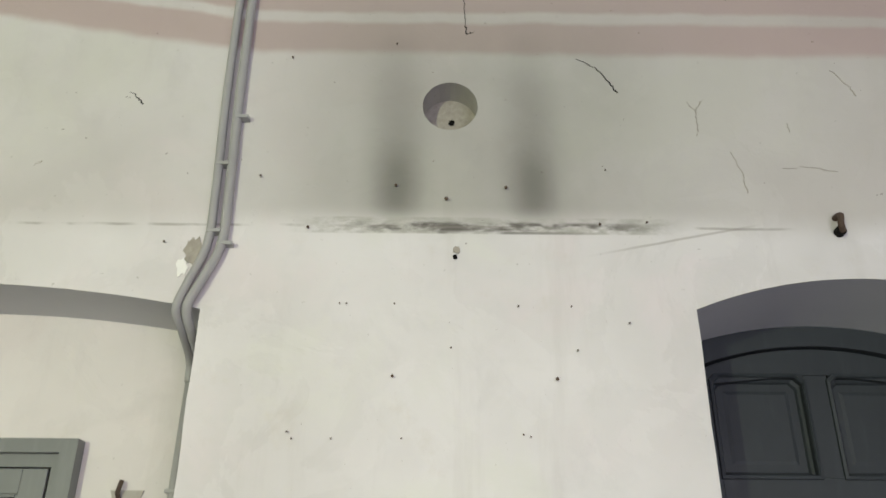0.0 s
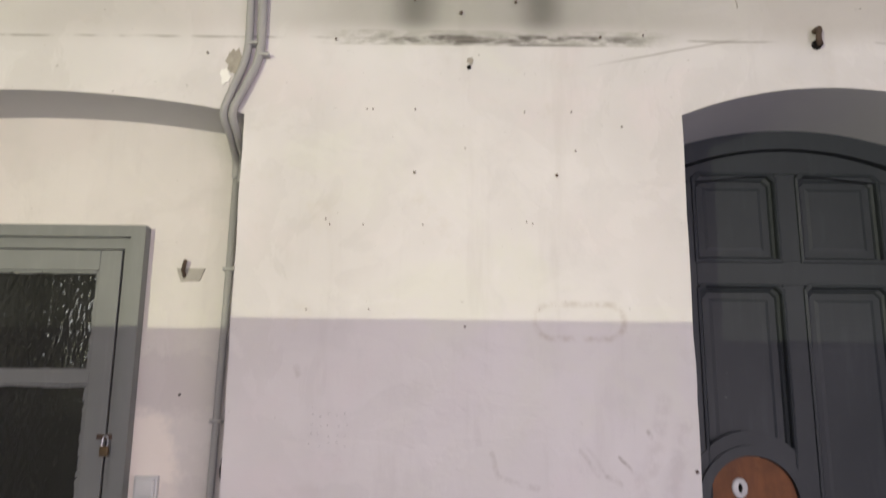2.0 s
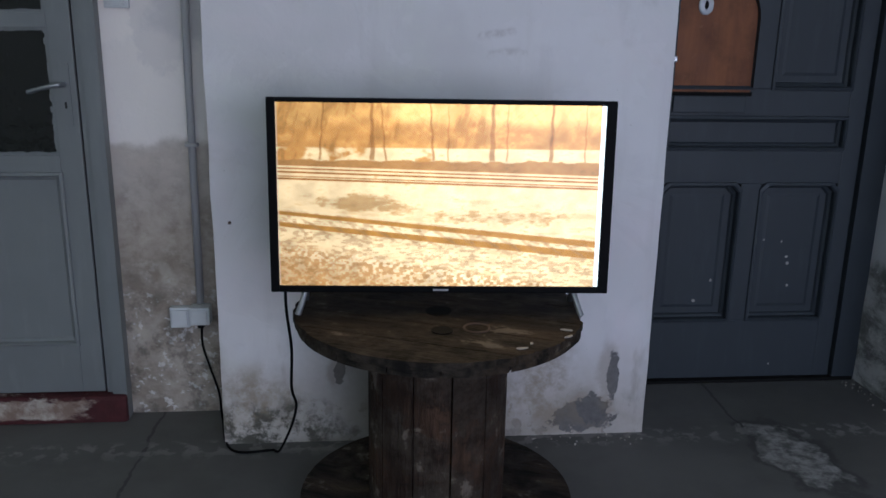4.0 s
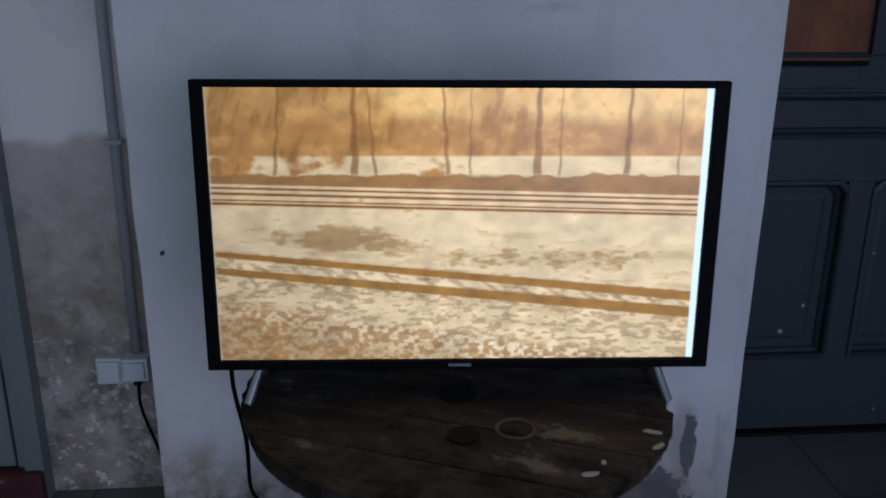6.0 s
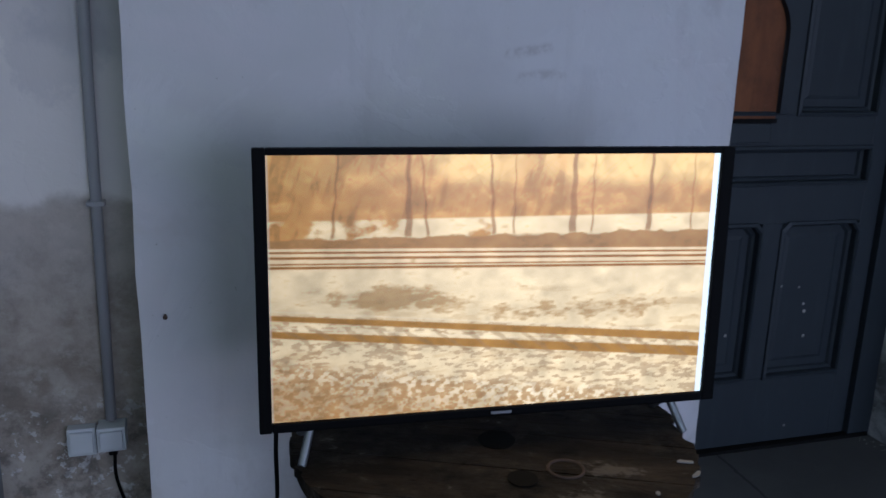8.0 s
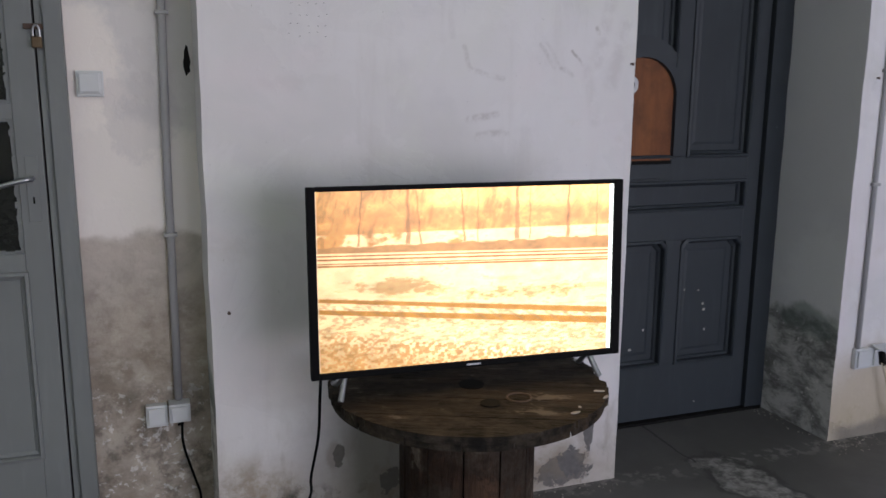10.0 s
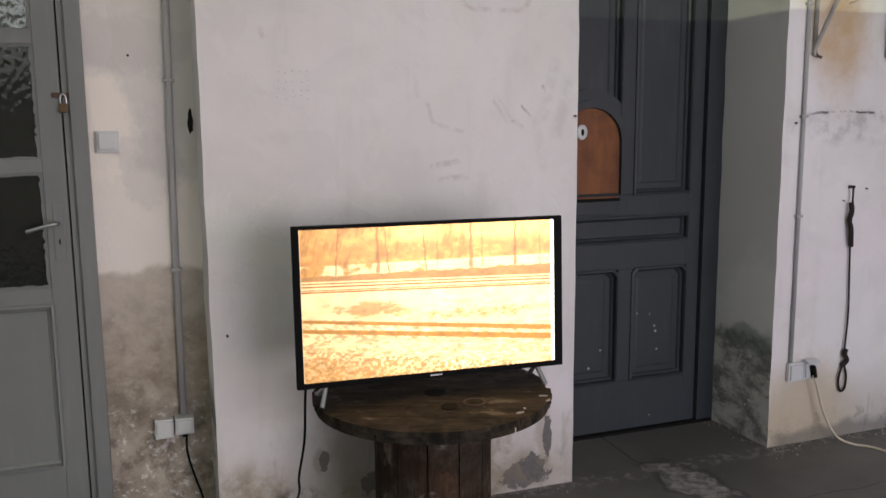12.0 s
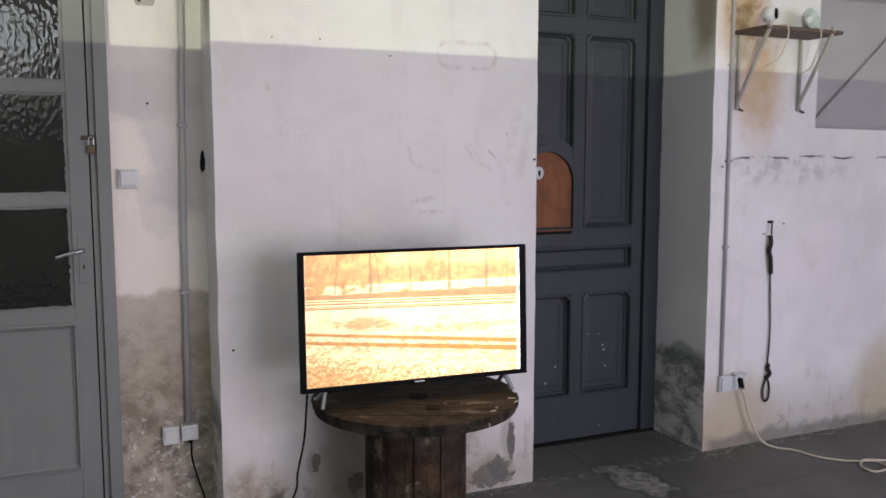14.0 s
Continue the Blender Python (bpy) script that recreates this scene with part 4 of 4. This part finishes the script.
# ---- the cable spool that serves as a table ----
SX, SY, SR, SZ = 0.131, 1.782, 0.386, 0.603
spool = thing("cable_spool", "old dark wooden cable spool used as a table", "table", (SX, SY, 0), -24)
edges = [-SR, -0.262, -0.135, 0.004, 0.128, 0.268, SR]
for k, (a, b) in enumerate(zip(edges, edges[1:])):
    a2, b2 = a + 0.0022, b - 0.0022
    pts = []
    for i in range(19):
        y = a2 + (b2 - a2) * i / 18
        wob = 0.011 * noise.noise((k, i * 0.4, 1)) + 0.005 * noise.noise((k, i * 1.3, 4))
        pts.append((math.sqrt(max(SR * SR - y * y, 0.0004)) + wob, y))
    for i in range(19):
        y = b2 - (b2 - a2) * i / 18
        wob = 0.011 * noise.noise((k, i * 0.4, 9)) + 0.005 * noise.noise((k, i * 1.3, 6))
        pts.append((-math.sqrt(max(SR * SR - y * y, 0.0004)) + wob, y))
    if k == 3:
        pts = [(x * (0.965 if x > 0 and y > 0.03 else 1), y) for x, y in pts]
    lift = 0.0015 * noise.noise((k, 3, 3))
    part("plank", flat(pts, SZ - 0.020, SZ + lift), TOP_WOOD, spool)
under = edges[:]
for a, b in zip(under, under[1:]):
    pts = [(y, math.sqrt(max((SR - 0.006) ** 2 - y * y, 0.0003))) for y in np.linspace(a + 0.002, b - 0.002, 14)]
    part("under_plank", flat([(x, y) for x, y in pts] + [(x, -y) for x, y in pts[::-1]], SZ - 0.040, SZ - 0.0215), TOP_WOOD, spool)
part("bottom_flange", turned(lathe([(0.02, 0.0), (SR, 0.0), (SR, 0.048), (0.02, 0.048)], 48), Matrix.Identity(4)), TOP_WOOD, spool)
for k in range(12):
    a0, a1 = 2 * math.pi * k / 12 + 0.012, 2 * math.pi * (k + 1) / 12 - 0.012
    ro, ri = 0.192 + 0.004 * noise.noise((k, 0, 0)), 0.168
    pts = [(ro * math.cos(a), ro * math.sin(a)) for a in np.linspace(a0, a1, 4)] + [(ri * math.cos(a), ri * math.sin(a)) for a in np.linspace(a1, a0, 4)]
    part("stave", flat(pts, 0.048, SZ - 0.040), DRUM_WOOD, spool)
part("core", lathe([(0.02, 0.048), (0.160, 0.048), (0.160, SZ - 0.041), (0.02, SZ - 0.041)], 24), MATT_BLACK, spool)
back = pose(SX, SY, 0, 0, 0, -24).inverted()
for x, y, r in ((0.127, 1.745, 0.034), (0.123, 1.600, 0.026)):
    p = back @ Vector((x, y, SZ))
    part("bore", turned(lathe([(0.002, 0), (r, 0), (r * 1.04, 0.003), (0.002, 0.0032)], 24), Matrix.Translation((p.x, p.y, SZ))), MATT_BLACK, spool, "dark bored hole in the planks")
p = back @ Vector((0.212, 1.615, SZ))
bm = rod([(0.032 * math.cos(a), 0.032 * math.sin(a), 0.001) for a in (2 * math.pi * k / 28 for k in range(29))], 0.003, 8)
part("bolt_washer", turned(bm, Matrix.Translation((p.x, p.y, SZ - 0.0005))), RUST, spool, "rusty washer ring")
for x, y, w, h, a in ((0.435, 1.585, 0.036, 0.006, -20), (0.43, 1.54, 0.028, 0.005, 35), (0.30, 1.47, 0.030, 0.005, 10), (0.33, 1.50, 0.012, 0.004, 60)):
    chip = thing("plaster_flake", "white flake of paint lying on the spool", "debris", (x, y, SZ + 0.0015), a)
    pts = [(w / 2 * math.cos(t) * (0.7 + 0.4 * random.random()), h * math.sin(t) * (0.6 + 0.6 * random.random())) for t in (2 * math.pi * k / 9 for k in range(9))]
    part("flake", flat(pts, 0, 0.0025), PALE_METAL, chip)

# ---- pipes, conduits, sockets and cables ----
pipes = thing("wall_pipes", "two grey painted conduit pipes running up the wall", "pipe")
CY = WALL - 0.016
part("pipe", rod(curve_through([(-0.534, CY, TOP), (-0.536, CY, 3.4), (-0.526, CY, 2.95), (-0.529, CY, 2.78), (-0.566, CY - 0.004, 2.66), (-0.592, CY + 0.005, 2.58), (-0.585, CY + 0.07, 2.535), (-0.598, BACK_L - 0.05, 2.50), (-0.603, BACK_L - 0.018, 2.44)]), 0.0135), PIPE_GREY, pipes, smooth=True)
part("pipe", rod(curve_through([(-0.492, CY, TOP), (-0.494, CY, 3.4), (-0.486, CY, 2.95), (-0.488, CY, 2.78), (-0.526, CY - 0.004, 2.67), (-0.562, CY + 0.004, 2.585), (-0.558, CY + 0.07, 2.53), (-0.572, BACK_L - 0.05, 2.50), (-0.585, BACK_L - 0.016, 2.42)]), 0.0145), PIPE_GREY, pipes, smooth=True)
part("pipe", rod([(-0.600, BACK_L - 0.018, 2.46), (-0.606, BACK_L - 0.018, 2.0), (-0.620, BACK_L - 0.018, 1.2), (-0.626, BACK_L - 0.018, 0.41)], 0.0125), PIPE_GREY, pipes, smooth=True)
part("pipe", rod([(-0.584, BACK_L - 0.014, 2.46), (-0.587, BACK_L - 0.012, 2.36), (-0.594, BACK_L - 0.006, 2.28)], 0.008), PIPE_GREY, pipes, smooth=True)
for x, z, y in ((-0.515, 3.05, CY), (-0.474, 3.22, CY), (-0.513, 2.82, CY), (-0.474, 2.78, CY), (-0.604, 2.12, BACK_L - 0.018), (-0.613, 1.62, BACK_L - 0.018), (-0.622, 0.95, BACK_L - 0.018)):
    part("pipe_clip", box(x - 0.020, x + 0.020, y - 0.016, y + 0.016, z - 0.006, z + 0.006, 0.003), PIPE_GREY, pipes)
conduit = thing("wall_conduit", "grey conduit running down to the socket on the wall", "pipe")
part("pipe", rod([(1.966, WALL - 0.009, 3.2), (1.967, WALL - 0.009, 1.5), (1.968, WALL - 0.009, 0.385)], 0.0095), PIPE_GREY, conduit, smooth=True)
for z in (1.95, 1.48, 1.05):
    part("pipe_clip", box(1.950, 1.984, WALL - 0.021, WALL, z - 0.006, z + 0.006, 0.003), PIPE_GREY, conduit)


def socket_box(name, label, category, x0, x1, z0, z1, y, lid=0.0, deep=0.022):
    o = thing(name, label, category)
    part("back_box", box(x0, x1, y - deep, y, z0, z1, 0.004), WHITE_PLASTIC, o)
    part("cover", box(x0 + 0.007, x1 - 0.007, y - deep - 0.009, y - deep + 0.002, z0 + 0.009 - lid, z1 - 0.007, 0.003), WHITE_PLASTIC, o)
    return o


sw = socket_box("light_switch", "white square light switch on patched plaster", "switch", -0.861, -0.786, 1.372, 1.448, BACK_L)
part("rocker", box(-0.851, -0.797, BACK_L - 0.036, BACK_L - 0.028, 1.386, 1.440, 0.003), WHITE_PLASTIC, sw)
socket_box("wall_socket", "white surface-mounted socket box on stained plaster", "socket", -0.728, -0.662, 0.326, 0.398, BACK_L, deep=0.032)
s2 = socket_box("wall_socket", "white socket with a tilted lid and plugged-in cord", "socket", -0.658, -0.592, 0.342, 0.404, BACK_L, deep=0.056)
part("plug", box(-0.634, -0.614, BACK_L - 0.050, BACK_L - 0.022, 0.328, 0.345, 0.004), MATT_BLACK, s2, "small black plug")
s3 = socket_box("wall_socket", "white double socket below a grey conduit", "socket", 1.950, 2.03, 0.304, 0.388, WALL)
s4 = socket_box("wall_socket", "white socket with plug and beige cable", "socket", 2.033, 2.106, 0.306, 0.388, WALL)
part("plug", turned(box(-0.009, 0.009, -0.026, 0.0, -0.030, 0.026, 0.003), Matrix.Translation((2.070, WALL - 0.028, 0.348)) @ pose(0, 0, 0, 0, -14, 0)), MATT_BLACK, s4, "black plug")
part("lid", turned(box(-0.036, 0.036, -0.044, 0.0, -0.003, 0.003, 0.002), Matrix.Translation((2.072, WALL - 0.012, 0.396)) @ pose(0, 0, 0, 12, 0, 0)), WHITE_PLASTIC, s4, "raised splash lid")

cord = thing("power_cord", "thin black cord from the wall socket to the floor", "cable")
part("cord", rod(curve_through([(-0.620, BACK_L - 0.05, 0.34), (-0.620, BACK_L - 0.052, 0.27), (-0.600, BACK_L - 0.045, 0.18), (-0.575, BACK_L - 0.05, 0.09), (-0.567, BACK_L - 0.06, 0.006), (-0.50, WALL - 0.05, 0.006), (-0.36, WALL - 0.06, 0.006)]), 0.0042, 8), BLACK, cord, smooth=True)
cord = thing("power_cord", "thin black television cord hanging to the floor", "cable")
part("cord", rod(curve_through([(-0.277, 1.80, 0.70), (-0.280, 1.815, 0.60), (-0.275, 1.88, 0.45), (-0.285, 1.95, 0.30), (-0.278, 2.0, 0.22), (-0.30, 2.06, 0.12), (-0.34, 2.10, 0.02), (-0.36, 2.11, 0.006)]), 0.0042, 8), BLACK, cord, smooth=True)
cable = thing("extension_cable", "beige cable lying in loops on the concrete floor", "cable")
loop = [(2.068, WALL - 0.045, 0.33), (2.09, WALL - 0.05, 0.27), (2.13, WALL - 0.055, 0.15), (2.19, WALL - 0.075, 0.04), (2.25, 2.065, 0.006), (2.303, 2.0, 0.006), (2.335, 1.88, 0.006), (2.40, 1.795, 0.006), (2.476, 1.75, 0.006), (2.55, 1.715, 0.006), (2.53, 1.63, 0.006), (2.43, 1.615, 0.006), (2.415, 1.68, 0.008), (2.49, 1.735, 0.014), (2.62, 1.70, 0.006), (2.90, 1.62, 0.006), (3.3, 1.60, 0.006)]
part("cable", rod(curve_through(loop), 0.0055, 8), BEIGE, cable, smooth=True)

# ---- things on the far wall ----
rope = thing("hanging_cord", "dark frayed cord with a loop hanging from a nail", "cord")
part("nail", rod([(2.253, WALL, 1.168), (2.253, WALL - 0.03, 1.170)], 0.007, 10), DARK_CORD, rope)
part("frayed_knot", rod(curve_through([(2.250, WALL - 0.02, 1.10), (2.252, WALL - 0.025, 1.06), (2.246, WALL - 0.02, 1.02), (2.256, WALL - 0.022, 0.98), (2.266, WALL - 0.018, 0.90)], 5), 0.011, 8), DARK_CORD, rope)
part("cord", rod(curve_through([(2.253, WALL - 0.025, 1.165), (2.262, WALL - 0.015, 1.0), (2.270, WALL - 0.012, 0.85), (2.282, WALL - 0.012, 0.6), (2.274, WALL - 0.012, 0.42)]), 0.0042, 8), DARK_CORD, rope, smooth=True)
part("knot", rod(curve_through([(2.280, WALL - 0.014, 0.42), (2.268, WALL - 0.02, 0.40), (2.282, WALL - 0.022, 0.37), (2.262, WALL - 0.014, 0.345)], 5), 0.011, 8), DARK_CORD, rope)
part("cord_loop", rod(curve_through([(2.268, WALL - 0.012, 0.35), (2.248, WALL - 0.012, 0.28), (2.262, WALL - 0.012, 0.225), (2.288, WALL - 0.012, 0.235), (2.292, WALL - 0.012, 0.30), (2.270, WALL - 0.013, 0.36)]), 0.005, 8), DARK_CORD, rope, smooth=True)

shelf = thing("wall_shelf", "small brown board shelf on pale iron brackets", "shelf")
part("board", box(1.978, 2.475, 1.965, WALL, 2.098, 2.116, 0.003), BROWN_BOARD, shelf)
for x in (2.005, 2.412):
    b = part("bracket", rod([(x, WALL - 0.012, 1.735), (x, WALL - 0.012, 2.096)], 0.0085, 8), PALE_METAL, shelf, "pale iron bracket")
    part("strut", rod([(x, WALL - 0.012, 1.765), (x, 1.975, 2.100), (x, 1.968, 2.135)], 0.0098, 8), PALE_METAL, b)
    part("bracket_foot", rod(curve_through([(x, WALL - 0.012, 1.78), (x + 0.006, WALL - 0.016, 1.74), (x + 0.03, WALL - 0.02, 1.728)], 4), 0.006, 8), RUST, b)
tagged(shelf, group="")
cam_thing = thing("security_camera", "small white round camera with a black lens on the shelf", "camera", (2.06, 2.035, 2.117), 30)
part("stand", lathe([(0.003, 0), (0.036, 0), (0.034, 0.008), (0.014, 0.016), (0.012, 0.03), (0.003, 0.03)], 20), WHITE_PLASTIC, cam_thing, smooth=True)
part("head", turned(lathe([(0.004, -0.038), (0.022, -0.033), (0.035, -0.018), (0.040, 0), (0.036, 0.018), (0.028, 0.030), (0.004, 0.030)], 24), pose(0, 0, 0.062, 90, 0, 0)), WHITE_PLASTIC, cam_thing, smooth=True)
part("lens", turned(lathe([(0.003, 0.028), (0.027, 0.028), (0.024, 0.036), (0.003, 0.038)], 24), pose(0, 0, 0.062, 90, 0, 0)), BLACK, cam_thing, "black lens", True)
lamp = thing("clip_lamp", "pale green round enamel clip lamp on the shelf", "lamp", (2.345, 2.05, 2.117), 4)
lamp.matrix_world = lamp.matrix_world @ Matrix.Scale(0.82, 4)
part("reflector", turned(lathe([(0.018, -0.05), (0.045, -0.03), (0.062, 0.0), (0.066, 0.012), (0.060, 0.012), (0.050, 0.0), (0.018, -0.03)], 28), pose(0, 0, 0.072, 75, 0, 0)), PALE_GREEN, lamp, smooth=True)
part("bulb", turned(lathe([(0.004, -0.03), (0.024, -0.02), (0.028, -0.005), (0.016, 0.008), (0.004, 0.010)], 20), pose(0, 0, 0.072, 75, 0, 0)), WHITE_PLASTIC, lamp, smooth=True)
part("clip", box(-0.014, 0.014, 0.01, 0.05, 0.0, 0.055, 0.004), PALE_GREEN, lamp)
for x, dz in ((2.09, 0.13), (2.30, 0.16)):
    c = thing("lamp_cord", "thin pale cord hanging over the shelf edge", "cable")
    part("cord", rod(curve_through([(x, 2.04, 2.121), (x + 0.01, 1.962, 2.118), (x + 0.014, 1.958, 2.06), (x - 0.004, 1.99, 2.10 - dz), (x - 0.03, 2.05, 2.12 - dz * 1.4)]), 0.003, 6), BEIGE, c, smooth=True)
# added strip, drawing a slanting edge across the niche back
slant = thing("niche_strip", "grey strip added along a slanting line across the wall niche", "batten")
part("batten", turned(box(-0.46, 0.46, -0.012, 0.012, -0.016, 0.016, 0.003), Matrix.Translation((2.965, 2.285, 1.955)) @ pose(0, 0, 0, 0, -41, 0)), GREY_PANEL, slant)

# ---- nails, plugs, holes and broken plaster on the wall ----
def peg(x, z, r, y, long, name, label, material, tilt=0.0):
    r *= 0.46
    o = thing(name, label, "nail", (x, y, z), 0, 0, "nails in the wall")
    part("shank", rod([(0, 0.01, 0), (0.0, -long, tilt)], r, 7), material, o)
    part("head", turned(lathe([(0.0006, 0), (r * 1.9, 0), (r * 1.9, 0.002), (0.0006, 0.0025)], 8), pose(0, -long, tilt, 90, 0, 0)), material, o)


for x, z, r in ((-0.659, 2.794, 0.004), (-0.243, 2.846, 0.005), (0.021, 2.393, 0.005), (0.469, 2.388, 0.006), (-0.252, 2.24, 0.003), (-0.239, 2.222, 0.003), (-0.135, 2.222, 0.003), (0.050, 2.224, 0.003), (0.372, 2.236, 0.003), (0.391, 2.230, 0.003),
                (-0.135, 2.605, 0.003), (-0.115, 2.604, 0.003), (0.02, 2.605, 0.003), (0.37, 2.600, 0.003), (0.52, 2.600, 0.003), (0.68, 2.552, 0.003), (0.012, 2.99, 0.005), (0.345, 2.985, 0.006), (0.165, 2.945, 0.007), (-0.476, 0.750, 0.006),
                (-0.30, 1.955, 0.003), (-0.11, 1.958, 0.003), (0.182, 1.908, 0.004), (0.53, 2.47, 0.003), (0.18, 2.475, 0.003), (-0.40, 3.02, 0.004), (-0.34, 3.47, 0.004), (0.0, 3.53, 0.003), (0.65, 3.05, 0.003), (0.76, 2.87, 0.004), (0.62, 2.862, 0.005), (0.86, 1.49, 0.006), (1.93, 1.455, 0.006), (2.22, 1.11, 0.005), (2.35, 1.16, 0.005)):
    peg(x, z, r, WALL, 0.009, "nail", "small dark nail driven into the plaster", RUST, -0.003)
peg(-0.741, 1.704, 0.005, BACK_L, 0.010, "nail", "small dark nail driven into the plaster", MATT_BLACK)


def broken_plaster(x, z, w, h, y, material, label, seed):
    r = random.Random(seed)
    o = thing("plaster_patch", label, "plaster damage")
    pts = [(x + w * math.cos(t) * (0.65 + 0.5 * r.random()), z + h * math.sin(t) * (0.65 + 0.5 * r.random())) for t in (2 * math.pi * k / 18 for k in range(18))]
    part("patch", sheet(pts, y - 0.004, y + 0.01), material, o)
    return o


broken_plaster(-0.572, 2.765, 0.027, 0.052, WALL, CHIP_GREY, "broken plaster showing grey mortar beside the pipes", 1)
broken_plaster(-0.598, 2.712, 0.017, 0.032, WALL, CHIP_WHITE, "fresh white filler beside the pipes", 2)
broken_plaster(0.196, 2.775, 0.012, 0.012, WALL, CHIP_GREY, "small plugged hole in the plaster", 3)
broken_plaster(0.192, 2.752, 0.007, 0.009, WALL, MATT_BLACK, "small dark drill hole", 4)
broken_plaster(0.181, 3.287, 0.011, 0.011, WALL + 0.10, MATT_BLACK, "dark drill hole in the stovepipe filling", 5)
broken_plaster(-0.553, 1.475, 0.010, 0.045, BACK_L - 0.13, MATT_BLACK, "black gouge in the corner of the recess", 6)
insul = thing("wall_bracket", "rusty iron stub with insulator on the wall", "bracket")
part("stub", rod(curve_through([(1.325, WALL + 0.01, 2.89), (1.328, WALL - 0.03, 2.885), (1.322, WALL - 0.035, 2.855), (1.332, WALL - 0.02, 2.838)], 5), 0.010, 8), RUST, insul)
part("spacer", turned(lathe([(0.004, 0), (0.016, 0), (0.016, 0.02), (0.004, 0.02)], 12), pose(1.328, WALL, 2.842, 90, 0, 0)), MATT_BLACK, insul)
brk = thing("wall_bracket", "small metal bracket plate with a rusty pin", "bracket")
part("plate", sheet([(-0.785, 2.125), (-0.69, 2.125), (-0.705, 2.082), (-0.768, 2.080)], BACK_L - 0.006, BACK_L + 0.005), PALE_METAL, brk, "pale painted plate")
part("pin", rod([(-0.757, BACK_L, 2.095), (-0.757, BACK_L - 0.025, 2.115), (-0.752, BACK_L - 0.02, 2.150)], 0.007, 8), RUST, brk)


def crack(points, label):
    o = thing("crack", label, "crack")
    bm = bmesh.new()
    fine = []
    for p, q in zip(points, points[1:]):
        for k in range(6):
            t = k / 6
            fine.append((p[0] + (q[0] - p[0]) * t + random.uniform(-0.004, 0.004), p[1] + (q[1] - p[1]) * t + random.uniform(-0.004, 0.004)))
    for i, (p, q) in enumerate(zip(fine, fine[1:])):
        w = 0.0005 + 0.0015 * i / len(fine)
        bm.faces.new([bm.verts.new((a, WALL - 0.002, b)) for a, b in ((p[0] - w, p[1] - w * 0.6), (q[0] - w, q[1] - w * 0.6), (q[0] + w, q[1] + w * 0.6), (p[0] + w, p[1] + w * 0.6))])
    solid = bmesh.ops.extrude_face_region(bm, geom=bm.faces[:])
    for v in solid["geom"]:
        if isinstance(v, bmesh.types.BMVert):
            v.co.y += 0.006
    part("crack_line", bm, CHIP_GREY if label.startswith("fine") else MATT_BLACK, o)


crack([(0.59, 3.476), (0.65, 3.44), (0.69, 3.38), (0.715, 3.33)], "curved dark crack in the upper plaster")
crack([(0.222, 3.72), (0.224, 3.62), (0.230, 3.575), (0.255, 3.585)], "dark hooked crack in the upper plaster")
crack([(0.93, 3.31), (0.955, 3.27), (0.96, 3.22), (0.95, 3.17)], "fine branching crack in the upper plaster")
crack([(0.98, 3.315), (0.962, 3.285), (0.955, 3.26)], "fine branching crack in the upper plaster")
crack([(1.24, 3.23), (1.245, 3.19)], "fine short crack in the upper plaster")
crack([(1.05, 3.12), (1.075, 3.03), (1.08, 2.96)], "fine long crack in the upper plaster")
crack([(1.20, 3.06), (1.28, 3.07), (1.38, 3.045)], "fine level crack in the upper plaster")
crack([(1.42, 3.44), (1.47, 3.37), (1.485, 3.33)], "fine short crack in the upper plaster")
crack([(-1.10, 3.05), (-1.07, 3.07)], "fine short crack in the upper plaster")
crack([(-0.85, 3.33), (-0.82, 3.305), (-0.80, 3.275)], "short dark crack in the upper plaster")


# ---- pencilled marks on the pier ----
marks = thing("tally_marks", "grid of tiny pencilled dots on the plaster", "wall marks")
dot = box(-0.0024, 0.0024, -0.0008, 0.002, -0.0009, 0.0009)
dot_mesh = mesh_of(dot, GREY_PANEL)
for i in range(5):
    for j in range(4):
        d = new("dot", dot_mesh)
        d.parent = marks
        d.location = (-0.272 + 0.026 * i + random.uniform(-0.006, 0.006), WALL, 1.555 + 0.028 * j + random.uniform(-0.006, 0.006))


# ---- crumbled plaster along the foot of the walls ----
bm = bmesh.new()
for x0, x1, y0, y1, count in ((1.80, 2.10, 2.06, 2.17, 45), (0.45, 0.86, 2.08, 2.17, 30), (1.88, 3.2, 2.11, 2.175, 60), (1.80, 1.86, 2.2, 2.55, 25)):
    for k in range(count):
        g = random.uniform(0.0012, 0.0055)
        m = Matrix.Translation((random.uniform(x0, x1), random.uniform(y0, y1), g * 0.4)) @ pose(0, 0, 0, random.uniform(0, 90), random.uniform(0, 90), random.uniform(0, 90)) @ Matrix.Diagonal((g, g * 0.7, g * 0.5, 1))
        bmesh.ops.create_cube(bm, size=1.3, matrix=m)
tagged(part("plaster_rubble", bm, CHIP_GREY), "small crumbs of fallen plaster along the wall foot", "rubble", kind="stuff")
